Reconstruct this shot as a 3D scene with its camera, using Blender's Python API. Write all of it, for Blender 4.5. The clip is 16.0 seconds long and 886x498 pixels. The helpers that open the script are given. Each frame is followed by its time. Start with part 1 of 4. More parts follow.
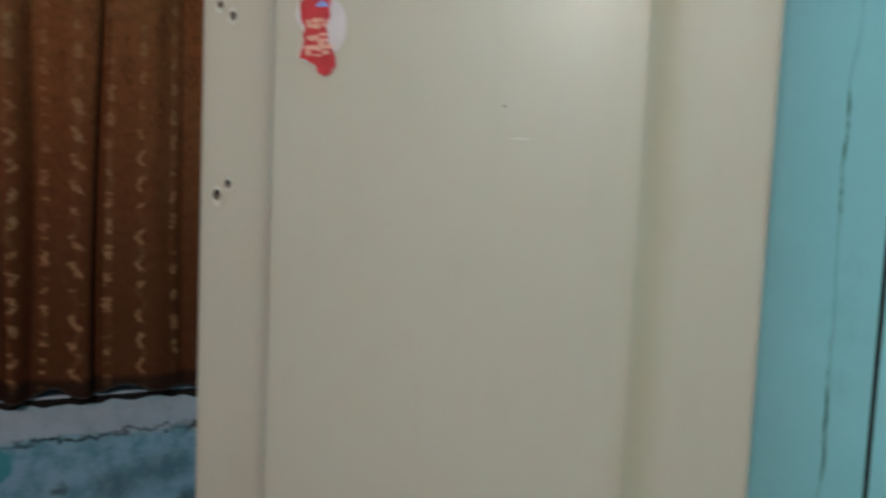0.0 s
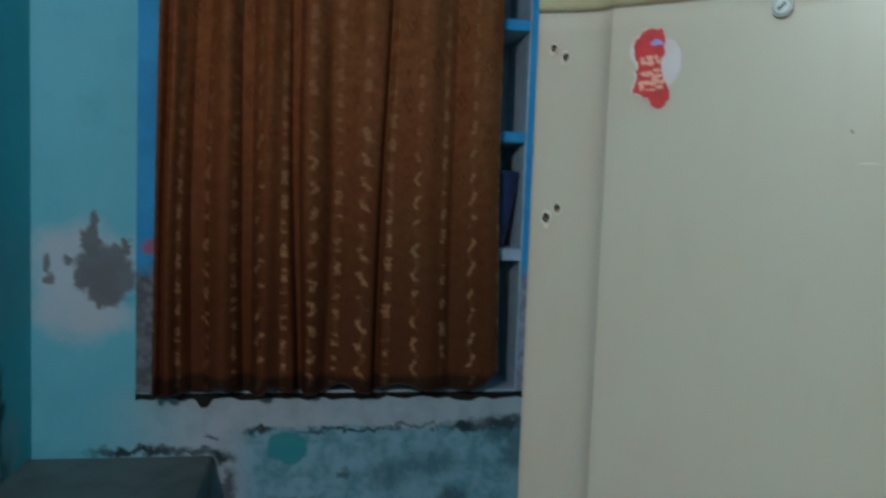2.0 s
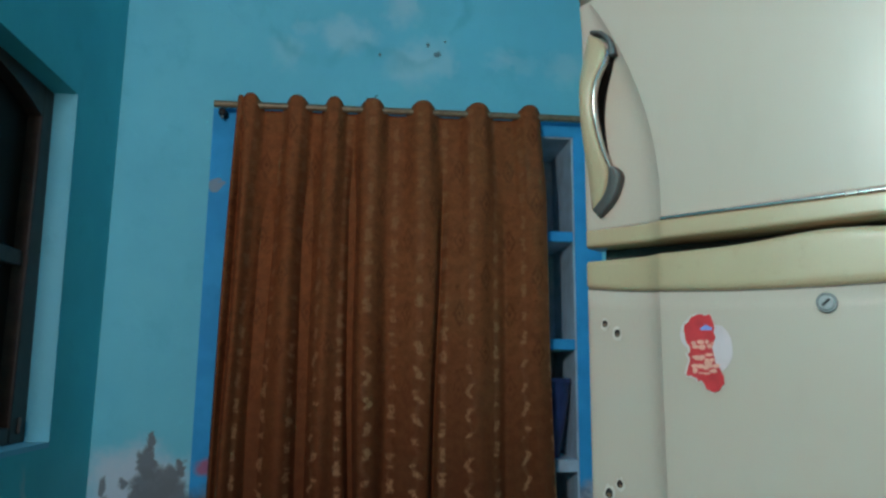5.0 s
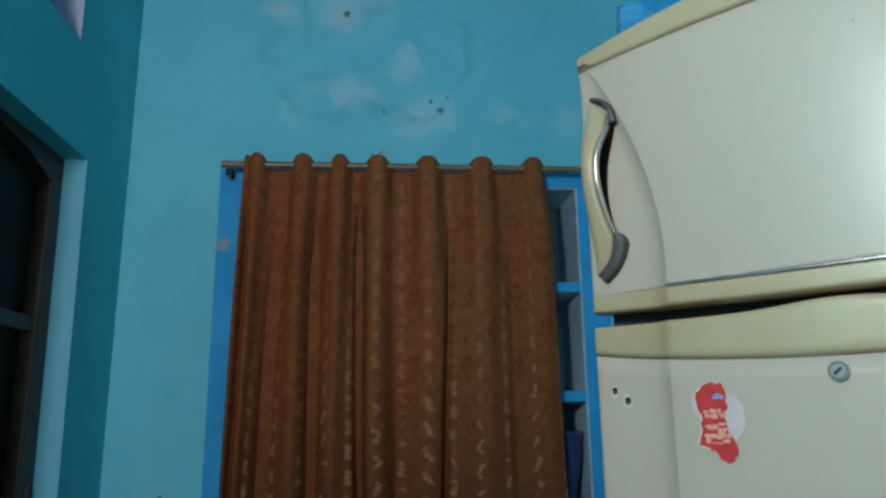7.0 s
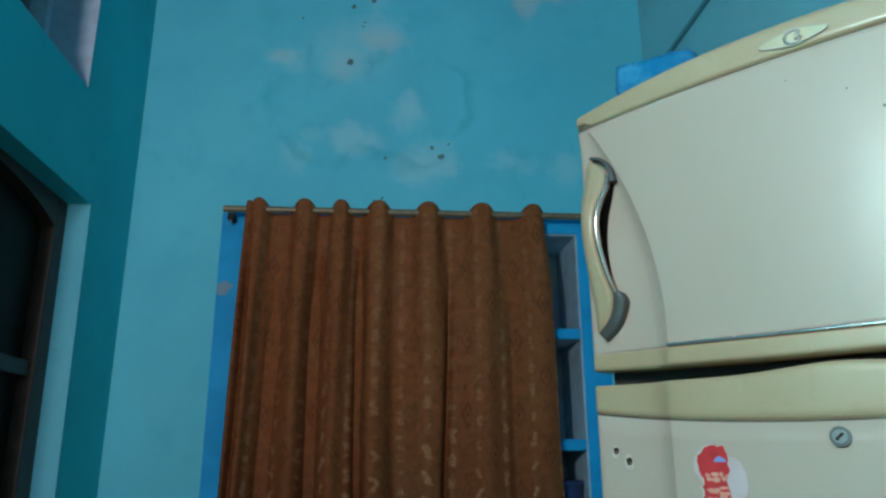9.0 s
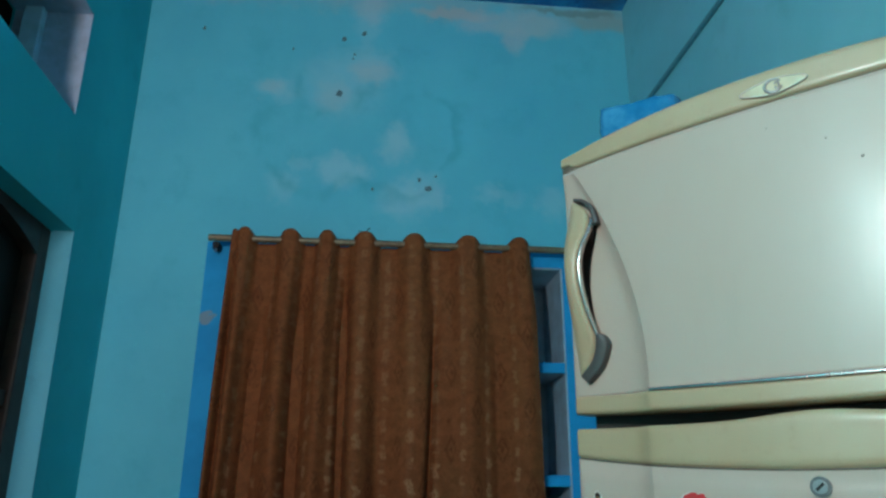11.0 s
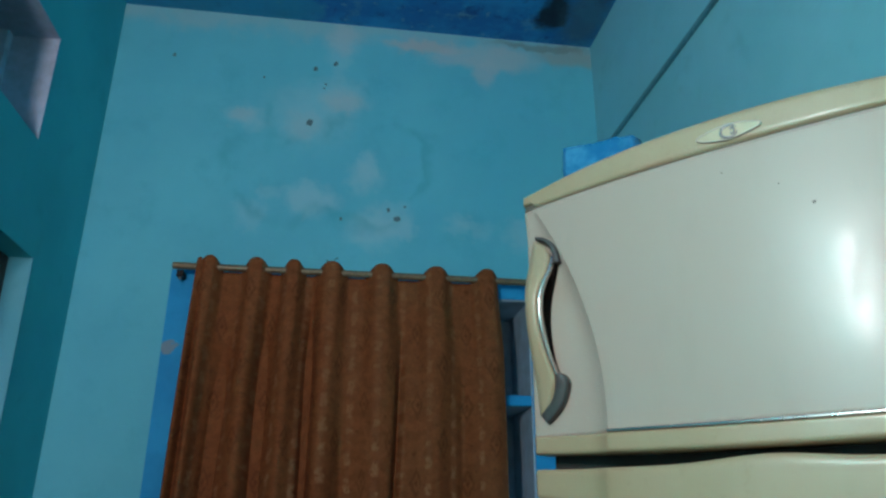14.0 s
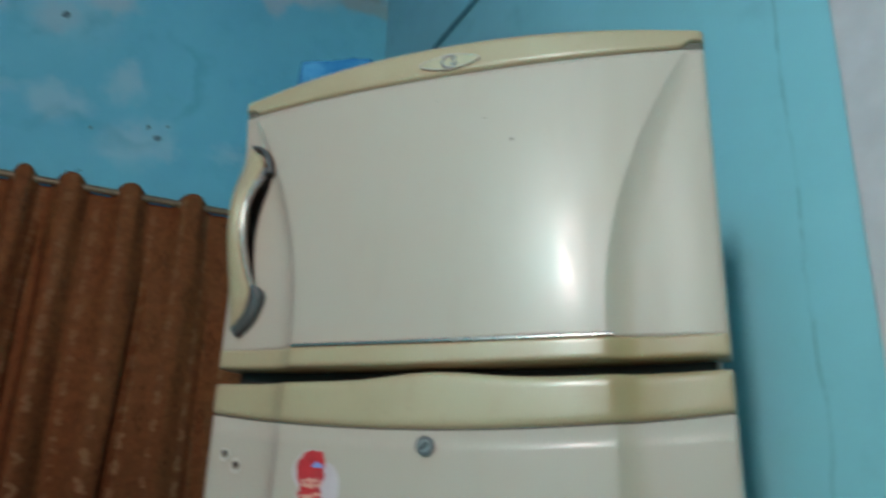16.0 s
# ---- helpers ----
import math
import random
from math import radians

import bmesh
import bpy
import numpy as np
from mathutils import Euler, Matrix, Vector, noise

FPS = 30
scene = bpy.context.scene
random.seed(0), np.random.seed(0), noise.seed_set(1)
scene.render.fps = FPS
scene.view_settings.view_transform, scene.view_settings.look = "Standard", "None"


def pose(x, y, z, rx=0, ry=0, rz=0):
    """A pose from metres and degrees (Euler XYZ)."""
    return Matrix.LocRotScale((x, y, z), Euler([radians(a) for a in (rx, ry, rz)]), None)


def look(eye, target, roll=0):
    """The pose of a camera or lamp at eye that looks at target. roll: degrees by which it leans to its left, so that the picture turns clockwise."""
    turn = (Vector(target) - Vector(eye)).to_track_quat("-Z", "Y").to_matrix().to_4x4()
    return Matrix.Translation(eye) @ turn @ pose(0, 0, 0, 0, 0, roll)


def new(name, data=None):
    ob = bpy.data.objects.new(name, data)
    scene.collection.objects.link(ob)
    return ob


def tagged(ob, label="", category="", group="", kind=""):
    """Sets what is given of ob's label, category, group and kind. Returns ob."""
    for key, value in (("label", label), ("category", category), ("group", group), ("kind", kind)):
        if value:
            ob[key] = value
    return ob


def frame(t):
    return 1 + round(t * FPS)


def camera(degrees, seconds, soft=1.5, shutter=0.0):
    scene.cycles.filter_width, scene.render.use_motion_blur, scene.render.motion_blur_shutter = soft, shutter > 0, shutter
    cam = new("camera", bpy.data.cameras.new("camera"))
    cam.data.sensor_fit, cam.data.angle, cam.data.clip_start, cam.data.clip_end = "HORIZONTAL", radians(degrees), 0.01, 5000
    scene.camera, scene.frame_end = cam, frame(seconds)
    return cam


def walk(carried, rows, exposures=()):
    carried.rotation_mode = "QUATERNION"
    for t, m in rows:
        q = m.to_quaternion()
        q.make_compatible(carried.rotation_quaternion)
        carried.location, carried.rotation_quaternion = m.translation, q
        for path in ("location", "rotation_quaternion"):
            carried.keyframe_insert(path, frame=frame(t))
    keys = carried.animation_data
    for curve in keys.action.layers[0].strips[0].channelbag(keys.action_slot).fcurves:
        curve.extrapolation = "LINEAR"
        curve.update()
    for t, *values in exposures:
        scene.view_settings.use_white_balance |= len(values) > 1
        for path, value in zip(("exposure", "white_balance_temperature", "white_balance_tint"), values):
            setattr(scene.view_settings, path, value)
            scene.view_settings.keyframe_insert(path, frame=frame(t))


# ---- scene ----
cam = camera(62.6, 16.0, soft=2.5, shutter=0.5)
PATH = [
    (0, (0.071, 0.032, 1.23), (0.876, 1.856, 1.075), 2.5),
    (0.5, (0.018, 0.022, 1.241), (0.597, 1.93, 1.087), 1.3),
    (1, (-0.009, 0.022, 1.227), (0.43, 1.96, 1.001), 1.5),
    (1.5, (-0.02, 0.017, 1.223), (0.345, 1.97, 1.0), 2.2),
    (2, (-0.053, -0.006, 1.237), (0.161, 1.977, 1.095), 2.1),
    (2.5, (-0.07, -0.017, 1.272), (0.05, 1.978, 1.193), 1.7),
    (3, (-0.068, -0.014, 1.292), (0.064, 1.982, 1.329), 2.2),
    (3.5, (-0.072, -0.022, 1.321), (0.044, 1.969, 1.474), 1.8),
    (4, (-0.075, -0.027, 1.334), (0.026, 1.959, 1.549), 1.6),
    (4.5, (-0.073, -0.034, 1.346), (0.015, 1.945, 1.627), 1.1),
    (7, (-0.071, -0.047, 1.388), (-0.015, 1.9, 1.842), -0.7),
    (7.5, (-0.07, -0.051, 1.394), (-0.015, 1.887, 1.885), -0.6),
    (8, (-0.072, -0.056, 1.399), (-0.013, 1.875, 1.918), -0.3),
    (8.5, (-0.075, -0.061, 1.406), (-0.028, 1.863, 1.951), 0.0),
    (9, (-0.074, -0.059, 1.408), (-0.016, 1.861, 1.967), -0.3),
    (11.5, (-0.065, -0.062, 1.427), (0.041, 1.823, 2.086), 0.4),
    (12, (-0.061, -0.063, 1.43), (0.063, 1.811, 2.116), 0.3),
    (12.5, (-0.059, -0.073, 1.433), (0.073, 1.795, 2.137), 0.1),
    (13, (-0.055, -0.065, 1.439), (0.092, 1.798, 2.151), 0.1),
    (13.5, (-0.055, -0.065, 1.44), (0.103, 1.795, 2.157), 0.2),
    (14, (-0.055, -0.064, 1.436), (0.112, 1.801, 2.14), 0.2),
    (14.5, (-0.049, -0.052, 1.428), (0.162, 1.824, 2.09), 0.6),
    (15, (-0.029, -0.037, 1.419), (0.293, 1.834, 2.047), 0.9),
    (15.5, (0.005, -0.038, 1.416), (0.488, 1.8, 2.039), 0.8),
    (16, (0.06, -0.04, 1.394), (0.781, 1.723, 2.006), 1.8),
]
walk(cam, [(t, look(eye, target, roll)) for t, eye, target, roll in PATH],
     [(0.0, -0.10, 7800, 32), (0.5, -0.12, 7700, 32), (1.0, -0.22, 7350, 27), (1.5, -0.25, 7100, 23), (2.5, -0.15, 6650, 17), (3.5, -0.08, 6800, 18), (4.5, 0.0, 6850, 18), (7.0, 0.0, 6650, 16), (8.0, 0.02, 6600, 15),
      (9.0, 0.0, 6350, 9), (11.5, -0.07, 6450, 11), (14.0, -0.14, 6480, 14), (15.0, -0.16, 6800, 20), (16.0, -0.21, 7150, 26)])

# the room is square, turned a little from the world's axes; its origin lies on the recessed wall
ROOM_TURN = 3.15
ROOM = Matrix.Translation((0, 2.565, 0)) @ Matrix.Rotation(radians(ROOM_TURN), 4, "Z")

# the refrigerator's front: x along it, -y out of it, z up
FW = 0.5805
FRIDGE = Matrix.Translation((0.144, 0.8772, 0)) @ Matrix.Rotation(math.atan2(-0.67384, 0.73888), 4, "Z")

# ---- light ----
world = bpy.data.worlds.new("world")
scene.world = world
world.use_nodes = True
world.node_tree.nodes["Background"].inputs[0].default_value = (0.02, 0.025, 0.03, 1)
world.node_tree.nodes["Background"].inputs[1].default_value = 0.3
scene.view_settings.exposure = 0.0


def bulb_light(name, place, watts, radius, colour):
    data = bpy.data.lights.new(name, "POINT")
    data.energy, data.shadow_soft_size, data.color = watts, radius, colour
    ob = new(name, data)
    ob.location = place
    return ob


# a short upright tube lamp
for lamp_z in (2.09, 2.20, 2.31):
    bulb_light("tube_light", (-0.86, -0.84, lamp_z), 37.5, 0.06, (1.0, 0.91, 0.90))


# ---- materials ----
class Nodes:
    """A small helper to write node materials."""

    def __init__(self, name, room=False):
        self.m = bpy.data.materials.new(name)
        self.m.use_nodes = True
        self.t = self.m.node_tree
        self.b = self.t.nodes["Principled BSDF"]
        self.pos = self.node("ShaderNodeNewGeometry").outputs["Position"]
        if room:
            r = self.node("ShaderNodeVectorRotate", Center=(0, 2.565, 0), Axis=(0, 0, 1), Angle=radians(-ROOM_TURN))
            self.link(self.pos, r.inputs["Vector"])
            self.pos = self.vec("SUBTRACT", r.outputs[0], (0, 2.565, 0))

    def node(self, kind, **values):
        n = self.t.nodes.new(kind)
        for key, value in values.items():
            n.inputs[key.replace("_", " ")].default_value = value
        return n

    def link(self, a, b):
        self.t.links.new(a, b)

    def put(self, value, socket):
        if hasattr(value, "links"):
            self.link(value, socket)
        else:
            socket.default_value = value

    def noise(self, scale, detail=4.0, rough=0.55, at=None, stretch=None):
        n = self.node("ShaderNodeTexNoise", Scale=scale, Detail=detail, Roughness=rough)
        src = self.pos if at is None else at
        if stretch:
            src = self.vec("MULTIPLY", src, stretch)
        self.link(src, n.inputs["Vector"])
        return n.outputs["Fac"]

    def vec(self, op, a, b):
        n = self.node("ShaderNodeVectorMath")
        n.operation = op
        self.put(a, n.inputs[0])
        self.put(b, n.inputs[1])
        return n.outputs["Value"] if op in ("LENGTH", "DISTANCE", "DOT_PRODUCT") else n.outputs["Vector"]

    def math(self, op, a, b=0.0, clamp=False):
        n = self.node("ShaderNodeMath")
        n.operation, n.use_clamp = op, clamp
        self.put(a, n.inputs[0])
        self.put(b, n.inputs[1])
        return n.outputs[0]

    def ramp(self, x, lo, hi, a=0.0, b=1.0):
        n = self.node("ShaderNodeMapRange")
        n.interpolation_type = "SMOOTHSTEP"
        for i, v in enumerate((x, lo, hi, a, b)):
            self.put(v, n.inputs[i])
        return n.outputs[0]

    def mix(self, fac, a, b):
        n = self.node("ShaderNodeMix")
        n.data_type = "RGBA"
        self.put(fac, n.inputs[0])
        for v, s in ((a, n.inputs[6]), (b, n.inputs[7])):
            self.put(v if hasattr(v, "links") else (*v[:3], 1.0), s)
        return n.outputs[2]

    def split(self, v):
        n = self.node("ShaderNodeSeparateXYZ")
        self.link(v, n.inputs[0])
        return n.outputs

    def blob(self, base, colour, centre, radii, wobble, edge=0.25, strength=1.0, size=14.0):
        """Lay a ragged patch of a colour round a place."""
        n = self.node("ShaderNodeTexNoise", Scale=size, Detail=5.0, Roughness=0.6)
        self.link(self.vec("ADD", self.pos, (centre[0] * 7 + 3, centre[2] * 5, 1)), n.inputs["Vector"])
        off = self.vec("MULTIPLY", self.vec("SUBTRACT", n.outputs["Color"], (0.5, 0.5, 0.5)), (wobble * 2,) * 3)
        d = self.vec("SUBTRACT", self.vec("ADD", self.pos, off), centre)
        r = self.vec("LENGTH", self.vec("DIVIDE", d, radii), (0, 0, 0))
        return self.mix(self.ramp(r, 1 + edge, 1 - edge, 0.0, strength), base, colour)

    def bump(self, height, strength, distance=0.004):
        n = self.node("ShaderNodeBump", Strength=strength, Distance=distance)
        self.link(height, n.inputs["Height"])
        self.link(n.outputs["Normal"], self.b.inputs["Normal"])

    def done(self, colour, rough=0.6, metal=0.0, spec=0.5):
        self.put(colour if hasattr(colour, "links") else (*colour[:3], 1.0), self.b.inputs["Base Color"])
        self.put(rough, self.b.inputs["Roughness"])
        self.b.inputs["Metallic"].default_value = metal
        self.b.inputs["Specular IOR Level"].default_value = spec
        return self.m


def plain(name, colour, rough=0.5, metal=0.0, vary=0.12, scale=40.0, relief=0.08, spec=0.5):
    k = Nodes(name)
    n = k.noise(scale)
    n2 = k.noise(scale / 9)
    dark = tuple(c * (1 - vary) for c in colour)
    light = tuple(min(1, c * (1 + vary)) for c in colour)
    c = k.mix(k.ramp(k.math("ADD", k.math("MULTIPLY", n, 0.5), k.math("MULTIPLY", n2, 0.5)), 0.35, 0.65), dark, light)
    if relief:
        k.bump(n, relief, 0.002)
    return k.done(c, k.ramp(n2, 0.3, 0.7, max(0.03, rough - 0.06), rough + 0.06), metal, spec)


def back_wall_paint():
    k = Nodes("turquoise_distemper", True)
    x, y, z = k.split(k.pos)
    cloud = k.noise(1.6, 6, 0.6)
    fine = k.noise(55, 5, 0.6)
    c = k.mix(k.ramp(cloud, 0.35, 0.7), (0.118, 0.575, 0.715), (0.146, 0.645, 0.77))
    c = k.mix(k.ramp(k.noise(5, 5, 0.65), 0.5, 0.72, 0, 0.5), c, (0.08, 0.50, 0.63))
    # damp, pale salt blooms and thin tide marks above the curtain
    pale = (0.34, 0.68, 0.76)
    for px, pz, rx, rz, st in ((-0.337, 2.606, 0.095, 0.06, 0.85), (-0.118, 2.775, 0.035, 0.055, 0.7), (-0.14, 2.715, 0.06, 0.06, 0.7), (-0.09, 2.50, 0.10, 0.075, 0.75), (-0.02, 2.545, 0.07, 0.06, 0.6),
                               (0.03, 2.49, 0.05, 0.03, 0.6), (-0.62, 2.96, 0.06, 0.045, 0.55), (-0.57, 2.92, 0.05, 0.035, 0.35), (0.287, 2.526, 0.10, 0.03, 0.4), (0.25, 2.55, 0.04, 0.03, 0.4),
                               (0.50, 2.507, 0.07, 0.055, 0.55), (-0.56, 2.53, 0.05, 0.06, 0.45), (-0.50, 2.63, 0.04, 0.035, 0.4), (-0.26, 3.30, 0.05, 0.15, 0.45), (-0.36, 2.99, 0.15, 0.13, 0.55), (-0.24, 3.09, 0.10, 0.06, 0.6)):
        c = k.blob(c, pale, (px, 0, pz), (rx, 1, rz), 0.07, 0.6, st * 0.85, 15)
    for px, pz, rx, rz, st in ((-0.23, 3.05, 0.085, 0.045, 0.75), (-0.63, 2.965, 0.04, 0.03, 0.5), (-0.39, 2.93, 0.06, 0.06, 0.5)):
        c = k.blob(c, (0.47, 0.64, 0.68), (px, 0, pz), (rx, 1, rz), 0.06, 0.6, st * 0.8, 15)
    for px, pz, r in ((-0.33, 2.97, 0.20), (-0.12, 2.76, 0.24), (-0.5, 2.7, 0.17)):
        n = k.vec("MULTIPLY", k.vec("SUBTRACT", k.pos, (px, 0, pz)), (1, 0, 1))
        d = k.math("ADD", k.vec("LENGTH", n, (0, 0, 0)), k.math("MULTIPLY", k.math("SUBTRACT", k.noise(4, 4), 0.5), 0.30))
        edge = k.ramp(k.math("SUBTRACT", d, r), 0.0, 0.06, 0.42, 0.0)
        inside = k.ramp(k.math("SUBTRACT", d, r), -0.030, 0.012)
        c = k.mix(k.math("MULTIPLY", k.math("MULTIPLY", edge, inside), k.ramp(k.noise(3.1, 3), 0.42, 0.6)), c, (0.03, 0.40, 0.50))
    # whitewashed, pink and grey plaster along the ceiling
    top = k.math("ADD", z, k.math("MULTIPLY", k.math("SUBTRACT", k.noise(6, 5, 0.6), 0.5), 0.3))
    c = k.mix(k.ramp(top, 3.31, 3.42, 0, 0.6), c, (0.34, 0.58, 0.63))
    for px, pz, rx, rz, st, col in ((0.10, 3.365, 0.16, 0.03, 0.8, (0.52, 0.57, 0.58)), (0.20, 3.31, 0.09, 0.04, 0.5, (0.52, 0.62, 0.66)), (0.42, 3.33, 0.17, 0.06, 0.75, (0.46, 0.62, 0.65)), (0.36, 3.25, 0.045, 0.06, 0.6, (0.5, 0.62, 0.66)), (0.75, 3.37, 0.14, 0.05, 0.7, (0.36, 0.46, 0.44)), (-0.25, 3.36, 0.06, 0.07, 0.5, (0.5, 0.64, 0.68)), (0.62, 3.41, 0.20, 0.02, 0.7, (0.2, 0.3, 0.3))):
        c = k.blob(c, col, (px, 0, pz), (rx, 1, rz), 0.06, 0.5, st, 11)
    # flaking whitewash round bare grey cement beside the recess
    chalk = (0.52, 0.66, 0.74)
    c = k.blob(c, chalk, (-0.98, 0, 0.98), (0.16, 1, 0.13), 0.08, 0.4, 0.9, 9)
    c = k.blob(c, chalk, (-1.0, 0, 0.82), (0.13, 1, 0.10), 0.08, 0.5, 0.85, 9)
    c = k.blob(c, chalk, (-0.90, 0, 0.80), (0.08, 1, 0.05), 0.05, 0.5, 0.7, 9)
    cement = (0.15, 0.19, 0.21)
    for px, pz, rx, rz in ((-0.92, 0.980, 0.075, 0.060), (-0.880, 0.925, 0.075, 0.075), (-0.91, 0.865, 0.055, 0.035), (-0.93, 0.925, 0.05, 0.05), (-0.955, 1.05, 0.03, 0.05), (-0.95, 1.12, 0.016, 0.03), (-0.985, 0.93, 0.03, 0.05), (-0.845, 1.03, 0.02, 0.03)):
        c = k.blob(c, cement, (px, 0, pz), (rx, 1, rz), 0.045, 0.22, 0.95, 26)
    for px, pz, rx, rz in ((-1.093, 0.97, 0.012, 0.035), (-1.085, 0.92, 0.016, 0.022), (-1.03, 0.985, 0.012, 0.015)):
        c = k.blob(c, cement, (px, 0, pz), (rx, 1, rz), 0.025, 0.25, 0.9, 26)
    # pale washed band and stained foot below the recess
    low = k.math("ADD", z, k.math("MULTIPLY", k.math("SUBTRACT", k.noise(7, 5, 0.6), 0.5), 0.10))
    low = k.math("ADD", low, 0.02)
    right = k.ramp(x, -1.0, -0.55)
    c = k.mix(k.math("MULTIPLY", k.ramp(low, 0.62, 0.50), right), c, k.mix(k.ramp(k.noise(13, 5, 0.65), 0.4, 0.65), (0.44, 0.58, 0.66), (0.36, 0.50, 0.58)))
    foot = k.mix(k.ramp(k.noise(10, 6, 0.7), 0.42, 0.62), (0.24, 0.52, 0.64), (0.11, 0.35, 0.44))
    c = k.mix(k.math("MULTIPLY", k.ramp(low, 0.435, 0.415), k.ramp(x, -0.52, -0.40)), c, foot)
    c = k.blob(c, (0.02, 0.33, 0.37), (-0.305, 0, 0.345), (0.075, 1, 0.045), 0.03, 0.12, 0.95, 14)
    c = k.blob(c, (0.02, 0.33, 0.37), (-0.29, 0, 0.31), (0.05, 1, 0.035), 0.03, 0.12, 0.95, 14)
    dark = (0.03, 0.065, 0.075)
    for px, pz, rx, rz, st in ((-0.40, 0.418, 0.04, 0.010, 1), (-0.10, 0.418, 0.16, 0.007, 0.95), (0.14, 0.428, 0.12, 0.005, 0.7), (0.33, 0.425, 0.06, 0.018, 1), (0.47, 0.435, 0.09, 0.022, 0.95), (0.45, 0.40, 0.05, 0.03, 0.5), (-0.80, 0.352, 0.14, 0.012, 1),
                               (-0.62, 0.348, 0.06, 0.008, 0.8), (-0.53, 0.325, 0.035, 0.022, 1), (0.29, 0.144, 0.05, 0.04, 0.75), (0.52, 0.33, 0.04, 0.06, 0.6), (-0.30, 0.135, 0.13, 0.03, 0.75), (-0.22, 0.085, 0.045, 0.04, 0.95),
                               (-0.42, 0.09, 0.09, 0.02, 0.8), (0.05, 0.24, 0.06, 0.05, 0.4), (-0.50, 0.22, 0.02, 0.05, 0.8), (0.2, 0.29, 0.08, 0.05, 0.35), (-0.10, 0.255, 0.03, 0.012, 0.7), (-0.57, 0.40, 0.02, 0.006, 0.8)):
        c = k.blob(c, dark, (px, 0, pz - 0.02), (rx * 1.05, 1, rz * 1.2), 0.045, 0.6, st, 26)
    c = k.mix(k.ramp(fine, 0.62, 0.74, 0, 0.2), c, (0.34, 0.56, 0.64))
    k.bump(k.math("ADD", k.math("MULTIPLY", fine, 0.5), k.noise(9, 4)), 0.3, 0.006)
    return k.done(c, 0.62, spec=0.3)


def side_wall_paint(name, a, b, stains=False, crack=False):
    k = Nodes(name, True)
    x, y, z = k.split(k.pos)
    fine = k.noise(50, 5, 0.6)
    c = k.mix(k.ramp(k.noise(1.8, 6, 0.6), 0.35, 0.68), a, b)
    c = k.mix(k.ramp(k.noise(7, 5, 0.65), 0.55, 0.75, 0, 0.4), c, tuple(v * 0.8 for v in a))
    if stains:
        c = k.blob(c, (0.012, 0.045, 0.045), (-1.141, -0.27, 0.58), (1, 0.055, 0.15), 0.07, 0.4, 0.9, 14)
        c = k.blob(c, (0.012, 0.04, 0.04), (-1.141, -0.34, 0.37), (1, 0.15, 0.13), 0.09, 0.35, 0.9, 11)
        c = k.blob(c, (0.30, 0.46, 0.48), (-1.141, -0.16, 0.42), (1, 0.07, 0.09), 0.07, 0.45, 0.6, 16)
        run = k.math("ABSOLUTE", k.math("SUBTRACT", k.math("ADD", k.math("MULTIPLY", z, 0.32), y), k.math("ADD", -0.13, k.math("MULTIPLY", k.math("SUBTRACT", k.noise(12), 0.5), 0.09))))
        c = k.mix(k.math("MULTIPLY", k.ramp(run, 0.020, 0.003, 0, 0.6), k.ramp(z, 1.12, 1.02)), c, (0.3, 0.55, 0.56))
    if crack:
        w = k.math("MULTIPLY", k.math("SUBTRACT", k.noise(9, 4), 0.5), 0.03)
        d = k.math("ABSOLUTE", k.math("ADD", k.math("ADD", y, w), 1.904))
        gap = k.math("MULTIPLY", k.ramp(k.noise(11, 4, 0.7), 0.44, 0.60, 0.22, 1.0), k.ramp(z, 1.55, 1.35, 0.35, 1.0))
        c = k.mix(k.math("MULTIPLY", k.ramp(d, 0.004, 0.001, 0, 0.9), gap), c, (0.02, 0.06, 0.07))
    k.bump(k.math("ADD", k.math("MULTIPLY", fine, 0.5), k.noise(8, 4)), 0.3, 0.006)
    return k.done(c, 0.6, spec=0.3)


def ceiling_paint():
    k = Nodes("peeling_blue_ceiling", True)
    c = k.mix(k.ramp(k.noise(3.2, 6, 0.65), 0.42, 0.6), (0.010, 0.17, 0.44), (0.018, 0.29, 0.58))
    c = k.mix(k.ramp(k.noise(9, 6, 0.7), 0.55, 0.66, 0, 0.7), c, (0.008, 0.05, 0.2))
    c = k.mix(k.ramp(k.noise(6, 6, 0.7), 0.56, 0.66, 0, 0.55), c, (0.10, 0.33, 0.47))
    c = k.mix(k.ramp(k.noise(17, 6, 0.7), 0.60, 0.66, 0, 0.6), c, (0.16, 0.40, 0.50))
    x = k.math("ADD", k.split(k.pos)[0], k.math("MULTIPLY", k.math("SUBTRACT", k.noise(5, 5, 0.65), 0.5), 0.7))
    c = k.mix(k.ramp(x, -0.33, -0.42, 0, 0.75), c, (0.03, 0.30, 0.46))
    c = k.blob(c, (0.008, 0.012, 0.02), (0.62, -0.20, 3.437), (0.07, 0.11, 1), 0.06, 0.3, 0.95, 12)
    c = k.blob(c, (0.07, 0.14, 0.17), (0.76, -0.20, 3.437), (0.10, 0.18, 1), 0.06, 0.5, 0.7, 12)
    k.bump(k.noise(9, 6, 0.7), 0.5, 0.008)
    return k.done(c, 0.6, spec=0.3)


